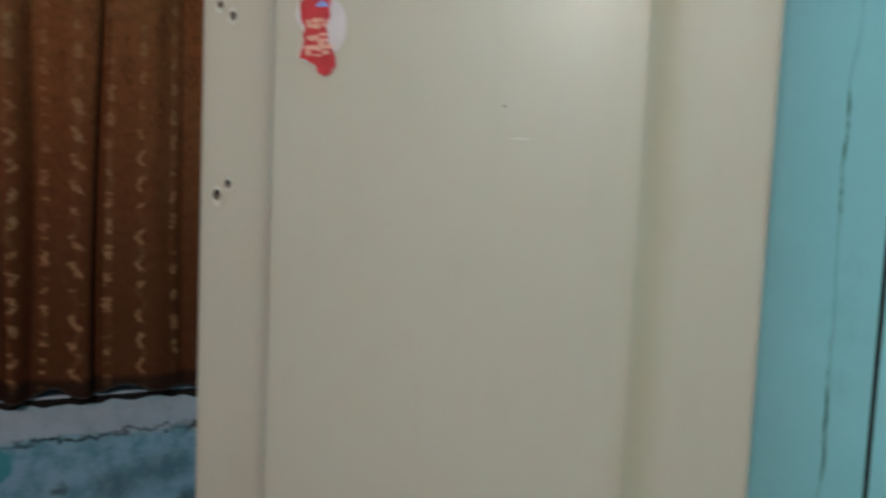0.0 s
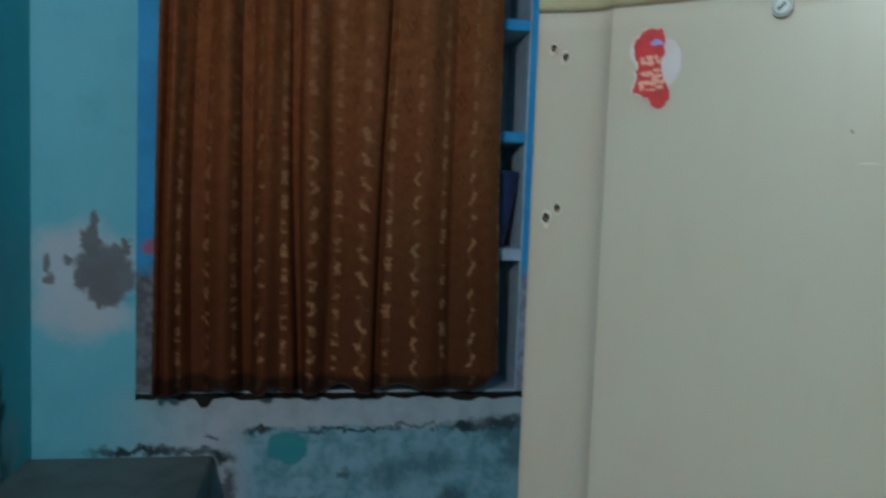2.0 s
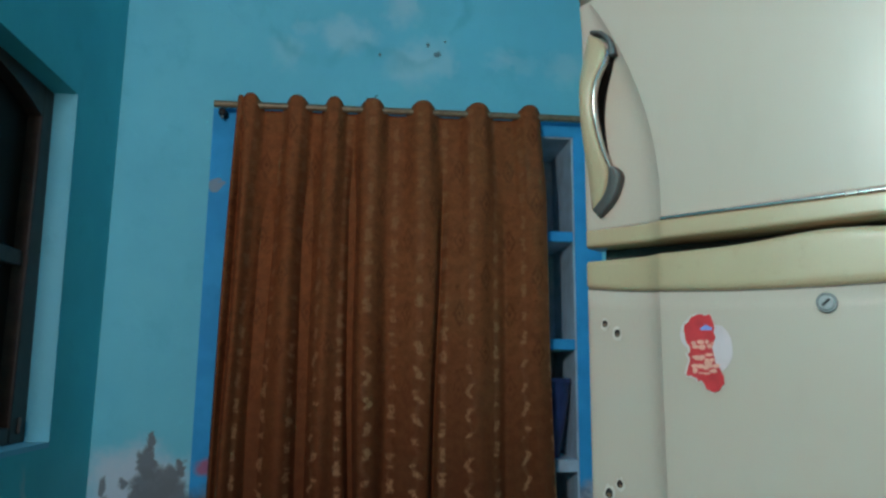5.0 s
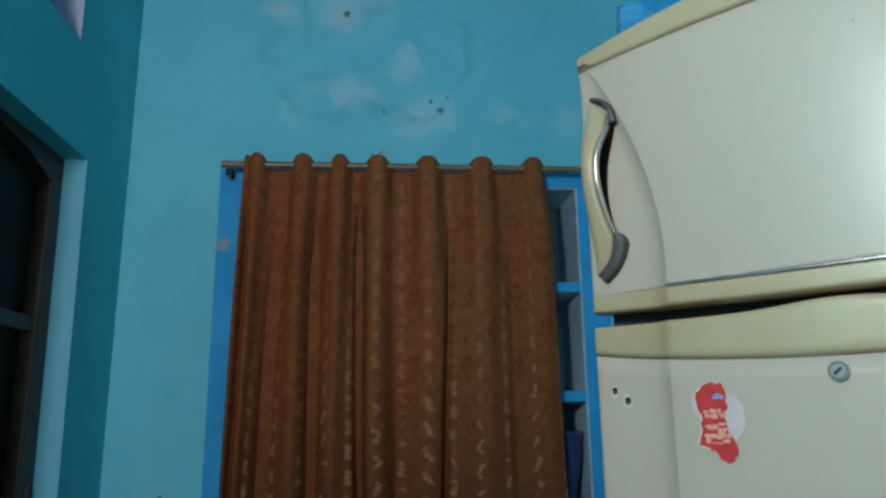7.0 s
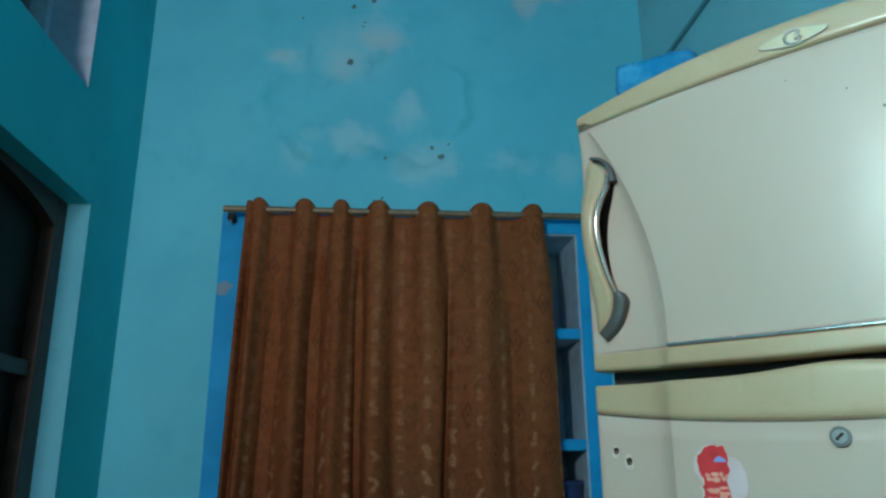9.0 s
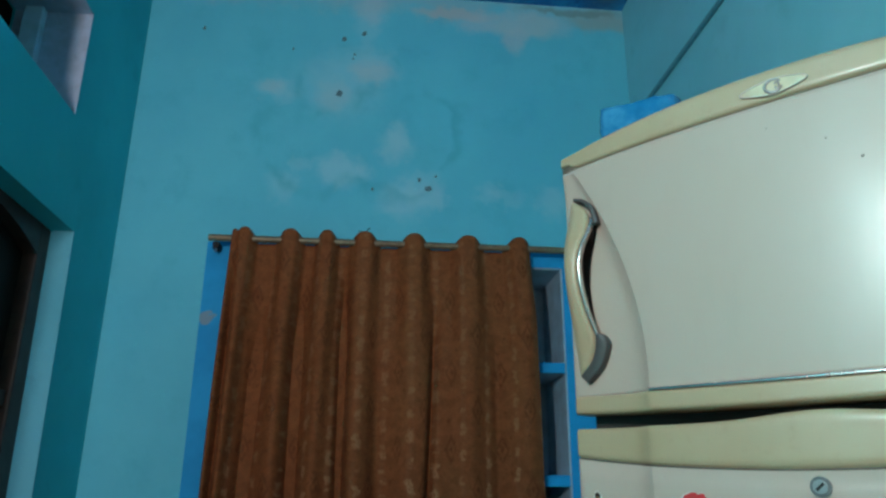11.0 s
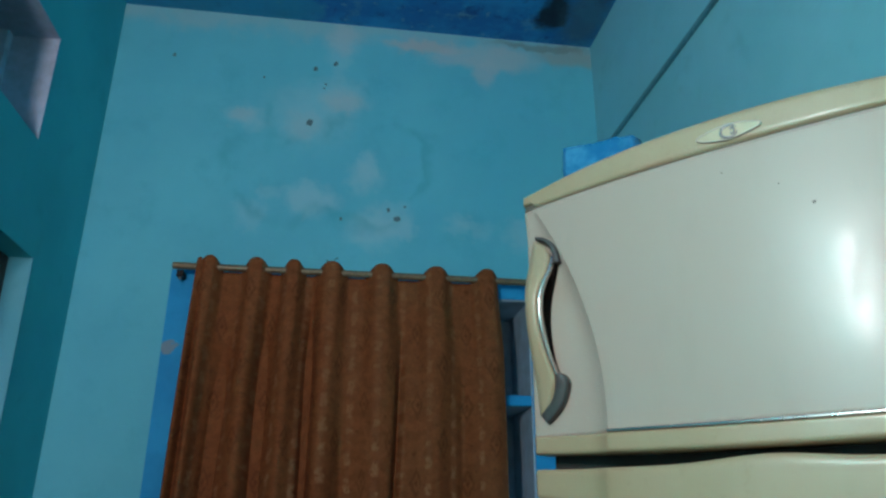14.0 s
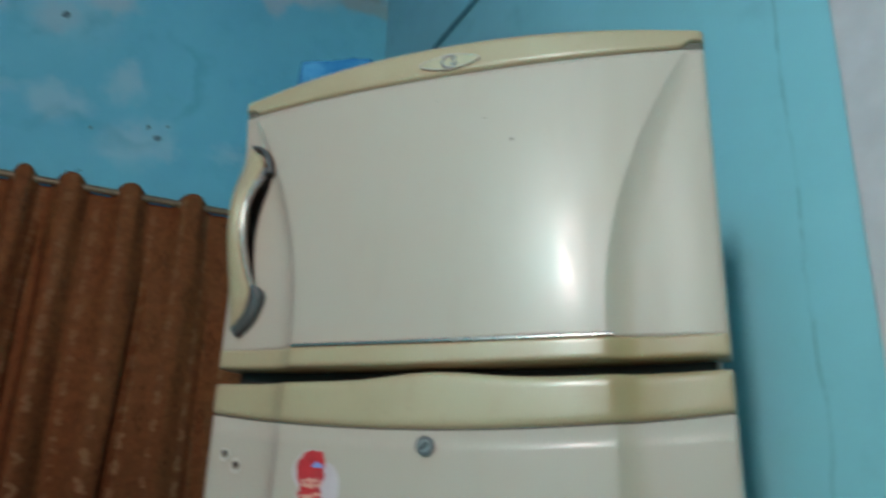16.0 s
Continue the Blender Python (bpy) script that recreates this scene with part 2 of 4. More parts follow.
def border_paint():
    """Bright blue gloss paint, worn to cement near its foot."""
    k = Nodes("bright_blue_paint", True)
    x, y, z = k.split(k.pos)
    c = k.mix(k.ramp(k.noise(5, 5, 0.6), 0.4, 0.65), (0.011, 0.34, 0.70), (0.018, 0.41, 0.79))
    foot = k.math("ADD", z, k.math("MULTIPLY", k.math("SUBTRACT", k.noise(8, 5, 0.65), 0.5), 0.16))
    c = k.mix(k.ramp(foot, 1.0, 0.93), c, k.mix(k.ramp(k.noise(22, 5, 0.7), 0.4, 0.62), k.mix(k.ramp(x, 0.3, 0.4), (0.10, 0.13, 0.15), (0.22, 0.27, 0.34)), k.mix(k.ramp(x, 0.3, 0.4), (0.20, 0.25, 0.28), (0.38, 0.44, 0.54))))
    c = k.blob(c, (0.45, 0.10, 0.14), (-0.76, 0, 1.035), (0.035, 1, 0.03), 0.02, 0.4, 0.8, 18)
    c = k.blob(c, (0.26, 0.35, 0.40), (-0.790, 0, 2.01), (0.028, 1, 0.020), 0.05, 0.3, 0.85, 25)
    k.bump(k.noise(30, 5), 0.25, 0.004)
    return k.done(c, 0.6, spec=0.2)


def curtain_cloth():
    k = Nodes("rust_brown_curtain_cloth")
    uvn = k.node("ShaderNodeUVMap")
    uvn.uv_map = "cloth"
    uv = uvn.outputs["UV"]
    u, v, _ = k.split(uv)
    weave = k.noise(420, 2, 0.5, uv)
    c = k.mix(k.ramp(k.noise(30, 5, 0.6, uv), 0.35, 0.68), (0.232, 0.075, 0.025), (0.308, 0.104, 0.034))
    speck = k.noise(150, 3, 0.6, uv)
    c = k.mix(k.ramp(speck, 0.55, 0.68, 0, 0.55), c, (0.12, 0.036, 0.012))

    def tri(s, period, shift=0.0):
        f = k.math("FRACT", k.math("ADD", k.math("DIVIDE", s, period), shift))
        return k.math("MULTIPLY", k.math("ABSOLUTE", k.math("SUBTRACT", f, 0.5)), 2.0)

    # dark lozenges in columns, every other column moved by half a repeat
    pu, pv = 0.105, 0.26
    number = k.math("FLOOR", k.math("DIVIDE", u, pu))
    odd = k.math("MULTIPLY", number, 0.5)
    du, dv = tri(u, pu), k.math("MULTIPLY", k.math("ABSOLUTE", k.math("SUBTRACT", k.math("FRACT", k.math("ADD", k.math("DIVIDE", v, pv), odd)), 0.5)), 2.0)
    ragged = k.math("MULTIPLY", k.math("SUBTRACT", k.noise(90, 3, 0.6, uv), 0.5), 0.9)
    loz = k.math("ADD", k.math("ADD", k.math("MULTIPLY", du, 2.7), k.math("MULTIPLY", dv, 3.0)), ragged)
    ring = k.ramp(k.math("ABSOLUTE", k.math("SUBTRACT", loz, 0.95)), 0.34, 0.04, 0, 0.55)
    heart = k.ramp(loz, 0.40, 0.15, 0, 0.7)
    # small dark sprigs between the lozenges
    sprig = k.math("MULTIPLY", k.ramp(k.noise(1.0, 2, 0.5, uv, (48, 34, 1)), 0.60, 0.70, 0, 0.5), k.ramp(du, 0.75, 0.5))
    upper = k.ramp(v, 1.05, 1.5, 0.10, 1.0)
    worn = k.ramp(k.noise(70, 3, 0.6, uv), 0.28, 0.50)
    c = k.mix(k.math("MULTIPLY", k.math("MULTIPLY", k.math("MAXIMUM", k.math("MAXIMUM", ring, heart), sprig), worn), upper), c, (0.10, 0.024, 0.009))
    # shade painted into the cloth: its base colour darkens towards the hem
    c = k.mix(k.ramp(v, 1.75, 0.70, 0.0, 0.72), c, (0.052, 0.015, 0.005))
    # woven pale motifs in broken columns: strokes in one column, chevrons in the next, stronger towards the hem
    low = k.ramp(v, 2.1, 1.0, 0.32, 0.95)
    lane = k.math("FLOOR", k.math("ADD", k.math("DIVIDE", u, pu), 0.5))
    even = k.math("MULTIPLY", k.math("FRACT", k.math("MULTIPLY", lane, 0.5)), 2.0)
    beat = k.math("FRACT", k.math("ADD", k.math("DIVIDE", v, 0.082), k.math("MULTIPLY", lane, 0.37)))
    seg = k.math("MULTIPLY", k.ramp(k.math("ABSOLUTE", k.math("SUBTRACT", beat, 0.5)), 0.36, 0.22), k.ramp(k.noise(1.0, 2, 0.5, uv, (9, 22, 1)), 0.40, 0.52))
    grain = k.ramp(k.noise(1.0, 4, 0.7, uv, (150, 60, 1)), 0.36, 0.54)
    wob = k.math("MULTIPLY", k.math("SUBTRACT", k.noise(1.0, 2, 0.5, uv, (22, 46, 1)), 0.5), 0.030)
    zig = k.math("MULTIPLY", k.math("SUBTRACT", tri(v, 0.082, 0.25), 0.5), k.math("MULTIPLY", k.math("SUBTRACT", 1.0, even), k.ramp(v, 1.7, 1.2, 0.0, 0.026)))
    off = k.math("ABSOLUTE", k.math("SUBTRACT", k.math("ADD", k.math("ADD", u, wob), zig), k.math("MULTIPLY", lane, pu)))
    cols = k.ramp(off, 0.0150, 0.0060)
    c = k.mix(k.math("MULTIPLY", k.math("MULTIPLY", k.math("MULTIPLY", seg, grain), cols), low), c, (0.50, 0.26, 0.125))
    # sheen of the woven stripes, painted as faint paler streaks up the cloth
    c = k.mix(k.math("MULTIPLY", k.ramp(off, 0.016, 0.004, 0, 0.20), k.ramp(k.noise(1.0, 3, 0.6, uv, (30, 7, 1)), 0.40, 0.60)), c, (0.36, 0.17, 0.08))
    c = k.mix(k.ramp(weave, 0.3, 0.7, 0.0, 0.25), c, (0.13, 0.036, 0.011))
    # shadow band along the foot, put into the colour as near-black
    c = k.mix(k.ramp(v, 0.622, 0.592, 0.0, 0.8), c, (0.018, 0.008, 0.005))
    k.bump(k.math("ADD", weave, k.math("MULTIPLY", speck, 0.6)), 0.45, 0.002)
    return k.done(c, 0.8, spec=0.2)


def fridge_enamel():
    k = Nodes("cream_enamel")
    c = k.mix(k.ramp(k.noise(1.7, 3, 0.5), 0.2, 0.8), (0.418, 0.354, 0.286), (0.445, 0.380, 0.310))
    c = k.mix(k.ramp(k.noise(4.0, 2, 0.4), 0.45, 0.9, 0, 0.3), c, (0.405, 0.350, 0.276))
    # brown tint for yellowing and painted shade in the hinge-side groove; faint wiping marks
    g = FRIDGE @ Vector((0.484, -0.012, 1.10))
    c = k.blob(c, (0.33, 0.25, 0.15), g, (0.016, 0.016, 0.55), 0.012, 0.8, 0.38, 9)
    wipe = k.noise(1.0, 4, 0.6, None, (26, 26, 7))
    c = k.mix(k.ramp(wipe, 0.52, 0.70, 0, 0.16), c, (0.36, 0.32, 0.25))
    k.bump(k.noise(4.5, 2, 0.5), 0.05, 0.010)
    k.b.inputs["Coat Weight"].default_value = 0.10
    k.link(k.ramp(k.noise(1.0, 5, 0.65, None, (34, 34, 12)), 0.38, 0.66, 0.11, 0.26), k.b.inputs["Coat Roughness"])
    return k.done(c, k.ramp(k.noise(6, 3), 0.2, 0.8, 0.34, 0.42), spec=0.32)


def beige_plastic():
    k = Nodes("yellowed_beige_plastic")
    c = k.mix(k.ramp(k.noise(4, 4, 0.6), 0.35, 0.68), (0.375, 0.300, 0.178), (0.420, 0.340, 0.212))
    c = k.mix(k.ramp(k.noise(70, 4, 0.6), 0.55, 0.75, 0, 0.25), c, (0.30, 0.23, 0.13))
    for u, y, z, r in ((0.487, -0.012, 1.476, 0.030), (0.487, -0.012, 1.522, 0.026), (0.530, -0.006, 1.520, 0.034)):
        c = k.blob(c, (0.26, 0.165, 0.060), FRIDGE @ Vector((u, y, z)), (r, r, r), 0.014, 0.9, 0.6, 22)
    k.bump(k.noise(9, 3), 0.04, 0.004)
    k.b.inputs["Coat Weight"].default_value = 0.15
    k.b.inputs["Coat Roughness"].default_value = 0.15
    return k.done(c, k.ramp(k.noise(14, 3), 0.3, 0.7, 0.32, 0.44))


M_BACK = back_wall_paint()
M_LEFT = side_wall_paint("teal_distemper", (0.030, 0.50, 0.545), (0.042, 0.565, 0.61), stains=True)
M_RIGHT = side_wall_paint("pale_turquoise_distemper", (0.215, 0.60, 0.66), (0.255, 0.64, 0.71), crack=True)
M_REVEAL = side_wall_paint("pale_blue_reveal", (0.10, 0.47, 0.60), (0.14, 0.53, 0.66))
M_WHITE_REVEAL = plain("chalky_lilac_plaster", (0.38, 0.47, 0.60), 0.7, 0, 0.15, 30, 0.2)
# for the unseen south wall: dull brown so that little light bounces back
M_SOUTH = plain("dull_brown_low_bounce", (0.20, 0.15, 0.11), 0.7, 0, 0.2, 8, 0.2)
M_CEIL = ceiling_paint()
M_BORDER = border_paint()
M_NICHE = plain("grey_blue_plaster", (0.42, 0.60, 0.72), 0.65, 0, 0.18, 14, 0.25)
# for the unseen floor: dark to hold down the fill from below
M_FLOOR = plain("dark_low_bounce_floor", (0.085, 0.078, 0.07), 0.6, 0, 0.25, 12, 0.3)
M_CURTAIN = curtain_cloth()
M_HEM = plain("dark_hem_cloth", (0.035, 0.022, 0.016), 0.85, 0, 0.3, 90, 0.3)
M_ROD = plain("tarnished_steel_rod", (0.24, 0.19, 0.115), 0.5, 0.35, 0.25, 60, 0.1)
M_WOOD = plain("dark_brown_wood", (0.045, 0.026, 0.018), 0.5, 0, 0.35, 25, 0.25)
M_DARK = plain("matte_black_pane_backing", (0.012, 0.009, 0.006), 0.55, 0, 0.3, 8, 0.0, 0.15)
M_CEMENT = plain("bare_grey_cement", (0.10, 0.20, 0.24), 0.8, 0, 0.25, 90, 0.3)
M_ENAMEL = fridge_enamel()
M_BEIGE = beige_plastic()
M_CHROME = plain("scratched_chrome", (0.30, 0.30, 0.295), 0.30, 0.7, 0.12, 120, 0.03)
M_STRIP = plain("polished_chrome_strip", (0.52, 0.49, 0.45), 0.25, 0.85, 0.08, 150, 0.02)
M_LOCK = plain("dull_lock_metal", (0.15, 0.15, 0.145), 0.33, 0.75, 0.15, 200, 0.05)
M_GREY = plain("dull_grey_plastic", (0.058, 0.062, 0.058), 0.55, 0, 0.15, 60, 0.05)
M_GASKET = plain("black_gasket_and_gap", (0.012, 0.010, 0.007), 0.6, 0, 0.3, 30, 0.1)
M_SEAM = plain("grimy_seam", (0.10, 0.088, 0.065), 0.6, 0, 0.4, 60, 0.1)
M_PLUG = plain("rusty_brown_plug", (0.16, 0.09, 0.045), 0.6, 0, 0.4, 200, 0.1)
M_RIM = plain("cracked_cream_lacquer", (0.50, 0.46, 0.39), 0.45, 0, 0.15, 150, 0.2)
M_BLACK = plain("flat_black", (0.008, 0.007, 0.006), 0.7, 0, 0.2, 60, 0.0)
M_CHIP = plain("chipped_pale_lacquer", (0.50, 0.47, 0.42), 0.5, 0, 0.1, 60, 0.1)
M_RED = plain("torn_red_sticker_paper", (0.46, 0.022, 0.026), 0.45, 0, 0.2, 60, 0.08)
M_GLUE = plain("pale_glue_residue", (0.50, 0.43, 0.44), 0.6, 0, 0.08, 40, 0.1)
M_PINK = plain("pinkish_sticker_print", (0.64, 0.31, 0.23), 0.5, 0, 0.15, 90, 0.0)
M_BLUEMARK = plain("blue_sticker_print", (0.16, 0.26, 0.55), 0.5, 0, 0.15, 90, 0.0)
M_BUCKET = plain("navy_plastic", (0.03, 0.045, 0.15), 0.35, 0, 0.2, 20, 0.05)
M_TRUNK = plain("dusty_grey_green_sheet_metal", (0.11, 0.15, 0.145), 0.55, 0.2, 0.3, 10, 0.2)
M_CABLE = plain("grey_cable_casing", (0.07, 0.25, 0.30), 0.5, 0, 0.2, 40, 0.05)
M_FRAME = plain("pinkish_white_paint", (0.62, 0.58, 0.58), 0.5, 0, 0.1, 14, 0.12)
M_BADGE = plain("pale_gold_badge", (0.52, 0.46, 0.31), 0.3, 0.4, 0.08, 60, 0.02)


def bag_film():
    k = Nodes("blue_polythene")
    c = k.mix(k.ramp(k.noise(16, 5, 0.6), 0.4, 0.62), (0.015, 0.21, 0.44), (0.06, 0.36, 0.62))
    k.b.inputs["Transmission Weight"].default_value = 0.25
    k.bump(k.noise(28, 3), 0.5, 0.006)
    return k.done(c, 0.16, spec=0.6)


M_BAG = bag_film()


# ---- mesh helpers ----
def mesh_of(name, bm, material, smooth=False):
    bmesh.ops.recalc_face_normals(bm, faces=bm.faces)
    me = bpy.data.meshes.new(name)
    bm.to_mesh(me)
    bm.free()
    for m in (material if isinstance(material, (list, tuple)) else (material,)):
        me.materials.append(m)
    if smooth:
        for p in me.polygons:
            p.use_smooth = True
    return me


def part(name, bm, material, parent=None, label="", smooth=False):
    ob = new(name, mesh_of(name, bm, material, smooth))
    if parent is not None:
        ob.parent = parent
    else:
        ob.matrix_world = ROOM
    return tagged(ob, label)


def thing(name, label, category, group="", kind="", m=None):
    ob = new(name)
    ob.empty_display_size = 0.05
    if m is not None:
        ob.matrix_world = m
    return tagged(ob, label, category, group, kind)


def add_box(bm, lo, hi, bevel=0.0, segments=2):
    vs = [bm.verts.new((x, y, z)) for x in (lo[0], hi[0]) for y in (lo[1], hi[1]) for z in (lo[2], hi[2])]
    fs = [bm.faces.new([vs[i] for i in q]) for q in ((0, 1, 3, 2), (4, 6, 7, 5), (0, 4, 5, 1), (2, 3, 7, 6), (0, 2, 6, 4), (1, 5, 7, 3))]
    if bevel:
        edges = list({e for f in fs for e in f.edges})
        bmesh.ops.bevel(bm, geom=edges, offset=bevel, segments=segments, affect="EDGES", profile=0.5)
    return bm


def box(lo, hi, bevel=0.0, segments=2):
    return add_box(bmesh.new(), lo, hi, bevel, segments)


def add_tube(bm, points, radius, sides=12):
    """A round tube along points."""
    pts = [Vector(p) for p in points]
    rings = []
    for i, p in enumerate(pts):
        d = (pts[min(i + 1, len(pts) - 1)] - pts[max(i - 1, 0)]).normalized()
        a = d.cross(Vector((0, 0, 1)) if abs(d.z) < 0.9 else Vector((1, 0, 0))).normalized()
        b = d.cross(a)
        r = radius(i / (len(pts) - 1)) if callable(radius) else radius
        rings.append([bm.verts.new(p + (a * math.cos(t) + b * math.sin(t)) * r) for t in (2 * math.pi * j / sides for j in range(sides))])
    for r0, r1 in zip(rings, rings[1:]):
        for j in range(sides):
            bm.faces.new((r0[j], r0[(j + 1) % sides], r1[(j + 1) % sides], r1[j]))
    bm.faces.new(rings[0])
    bm.faces.new(rings[-1])
    return bm


def tube(points, radius, sides=12):
    return add_tube(bmesh.new(), points, radius, sides)


def solid_grid(fn, us, vs, thick):
    """A closed skin: fn(u, v) gives the front point, thick(u, v) the back one."""
    bm = bmesh.new()
    front = [[bm.verts.new(fn(u, v)) for v in vs] for u in us]
    back = [[bm.verts.new(thick(u, v)) for v in vs] for u in us]
    nu, nv = len(us), len(vs)
    for g in (front, back):
        for i in range(nu - 1):
            for j in range(nv - 1):
                bm.faces.new((g[i][j], g[i + 1][j], g[i + 1][j + 1], g[i][j + 1]))
    for i in range(nu - 1):
        for j in (0, nv - 1):
            bm.faces.new((front[i][j], front[i + 1][j], back[i + 1][j], back[i][j]))
    for j in range(nv - 1):
        for i in (0, nu - 1):
            bm.faces.new((front[i][j], front[i][j + 1], back[i][j + 1], back[i][j]))
    return bm


def steps(a, b, n):
    return [a + (b - a) * i / n for i in range(n + 1)]


# ---- the room ----
XL, XR, YB, YF, ZC, TH = -1.141, 0.846, 0.0, -4.3, 3.437, 0.25
NX0, NX1, NZ0, NZ1, ND = -0.712, 0.518, 0.538, 2.239, 0.30      # the shelved recess
WY0, WY1, WZ0, WZ1 = -1.56, -0.360, 1.145, 2.195                    # the window in the side wall
JAMB = 0.034                                                        # the jamb leans by this much
VY0, VY1, VZ0, VZ1 = -1.30, -0.498, 2.528, 2.895                   # the ventilator above it

part("floor", box((XL - TH, YF - TH, -0.12), (XR + TH, YB + TH + ND, 0)), M_FLOOR)
part("ceiling", box((XL - TH, YF - TH, ZC), (XR + TH, YB + TH + ND, ZC + 0.15)), M_CEIL)

bm = bmesh.new()
Y1 = YB + ND
add_box(bm, (XL - TH, YB, 0), (NX0, Y1, ZC))
add_box(bm, (NX1, YB, 0), (XR + TH, Y1, ZC))
add_box(bm, (NX0, YB, 0), (NX1, Y1, NZ0))
add_box(bm, (NX0, YB, NZ1), (NX1, Y1, ZC))
part("wall_north", bm, M_BACK)
part("wall_recess_back", box((NX0, Y1, 0), (NX1, Y1 + 0.1, ZC)), M_NICHE)

bm = bmesh.new()
add_box(bm, (XL - TH, YF, 0), (XL, WY0, ZC))
add_box(bm, (XL - TH, WY1, WZ1), (XL, YB, ZC))
add_box(bm, (XL - TH, WY1 + JAMB, 0), (XL, YB, WZ0))
wedge = add_box(bmesh.new(), (XL - TH, WY1, WZ0), (XL, YB, WZ1))
for v in wedge.verts:
    if v.co.y < -0.01 and v.co.z < WZ0 + 0.01:
        v.co.y += JAMB
spare = mesh_of("jamb", wedge, M_LEFT)
bm.from_mesh(spare)
bpy.data.meshes.remove(spare)
add_box(bm, (XL - TH, WY0, 0), (XL, WY1 + JAMB, WZ0))
add_box(bm, (XL - TH, WY0, VZ1), (XL, WY1, ZC))
add_box(bm, (XL - TH, WY0, WZ1), (XL, WY1, VZ0))
add_box(bm, (XL - TH, WY0, VZ0), (XL, VY0, VZ1))
add_box(bm, (XL - TH, VY1, VZ0), (XL, WY1, VZ1))
part("wall_west", bm, M_LEFT)
part("wall_east", box((XR, YF, 0), (XR + TH, YB, ZC)), M_RIGHT)
part("wall_south", box((XL - TH, YF - TH, 0), (XR + TH, YF, ZC)), M_SOUTH)
for ob in bpy.data.objects:
    if ob.type == "MESH":
        tagged(ob, kind="structure")
tagged(bpy.data.objects["wall_north"], "turquoise wall with damp, peeling patches and a shelved recess", "wall")
tagged(bpy.data.objects["wall_recess_back"], "grey-blue plaster back of the shelved recess", "wall")
tagged(bpy.data.objects["wall_west"], "teal painted wall with window and ventilator openings", "wall")
tagged(bpy.data.objects["wall_east"], "pale turquoise wall with a thin vertical crack", "wall")
tagged(bpy.data.objects["wall_south"], "unseen plain wall, dull brown to bounce little light", "wall")
tagged(bpy.data.objects["floor"], "unseen floor, kept dark to bounce little light", "floor")
tagged(bpy.data.objects["ceiling"], "peeling dark blue ceiling with black damp stains", "ceiling")


def window():
    w = thing("window_1", "dark brown wooden window set deep in the teal wall", "window", kind="structure", m=ROOM @ pose(XL, WY1, WZ0))
    h, d = WZ1 - WZ0, WY1 - WY0
    bm = box((-0.068, -0.004, 0), (0.001, 0.0, h))
    for v in bm.verts:
        v.co.y += JAMB * (1 - v.co.z / h)
    part("jamb_lining", bm, M_REVEAL, w, "pale blue plaster reveal")
    part("window_sill", box((-0.085, -d, -0.012), (0.0006, JAMB, 0.003)), M_REVEAL, w, "pale blue plaster sill")
    part("lintel_lining", box((-0.085, -d, h - 0.004), (0.0005, 0, h)), M_LEFT, w)
    fx0, fx1 = -0.145, -0.068
    part("frame_post", box((fx0, -0.065, 0), (fx1, JAMB, h), 0.006), M_WOOD, w)
    part("frame_post", box((fx0, -d, 0), (fx1, -d + 0.065, h), 0.006), M_WOOD, w)
    part("frame_rail", box((fx0, -d + 0.065, 0), (fx1, -0.065, 0.05), 0.006), M_WOOD, w)
    # arched head of the frame
    bm = bmesh.new()
    top, n = h - 0.004, 16
    lower = [(-0.065 - (d - 0.13) * i / n, h - 0.03 - 0.07 * (abs(2 * i / n - 1) ** 3)) for i in range(n + 1)]
    for (ya, za), (yb, zb) in zip(lower, lower[1:]):
        vs = [bm.verts.new((x, y, z)) for x in (fx0, fx1) for y, z in ((ya, za), (yb, zb), (yb, top), (ya, top))]
        for q in ((0, 1, 2, 3), (7, 6, 5, 4), (0, 4, 5, 1), (2, 6, 7, 3)):
            bm.faces.new([vs[i] for i in q])
    part("frame_head", bm, M_WOOD, w)
    for y in (-0.43, -0.80):
        part("mullion", box((fx0 + 0.01, y - 0.022, 0.05), (fx1 - 0.01, y + 0.022, h - 0.06), 0.005), M_WOOD, w)
    part("transom", box((fx0 + 0.012, -d + 0.065, 0.50), (fx1 - 0.012, -0.065, 0.545), 0.005), M_WOOD, w)
    for a, b in ((-0.408, -0.065), (-0.778, -0.452), (-d + 0.065, -0.822)):
        part("pane", box((fx0 + 0.03, a, 0.05), (fx0 + 0.036, b, 0.50)), M_DARK, w)
        part("pane", box((fx0 + 0.03, a, 0.545), (fx0 + 0.036, b, h - 0.05)), M_DARK, w)
    part("latch", box((-0.083, -0.02, 0.03), (-0.06, -0.008, 0.075), 0.004), M_GREY, w, "small dark iron latch")
    # black sheet: the darkness beyond the window, put into colour
    part("backing", box((-TH - 0.03, -d - 0.02, -0.02), (-TH - 0.01, 0.02, h + 0.02)), M_DARK, w)
    return w


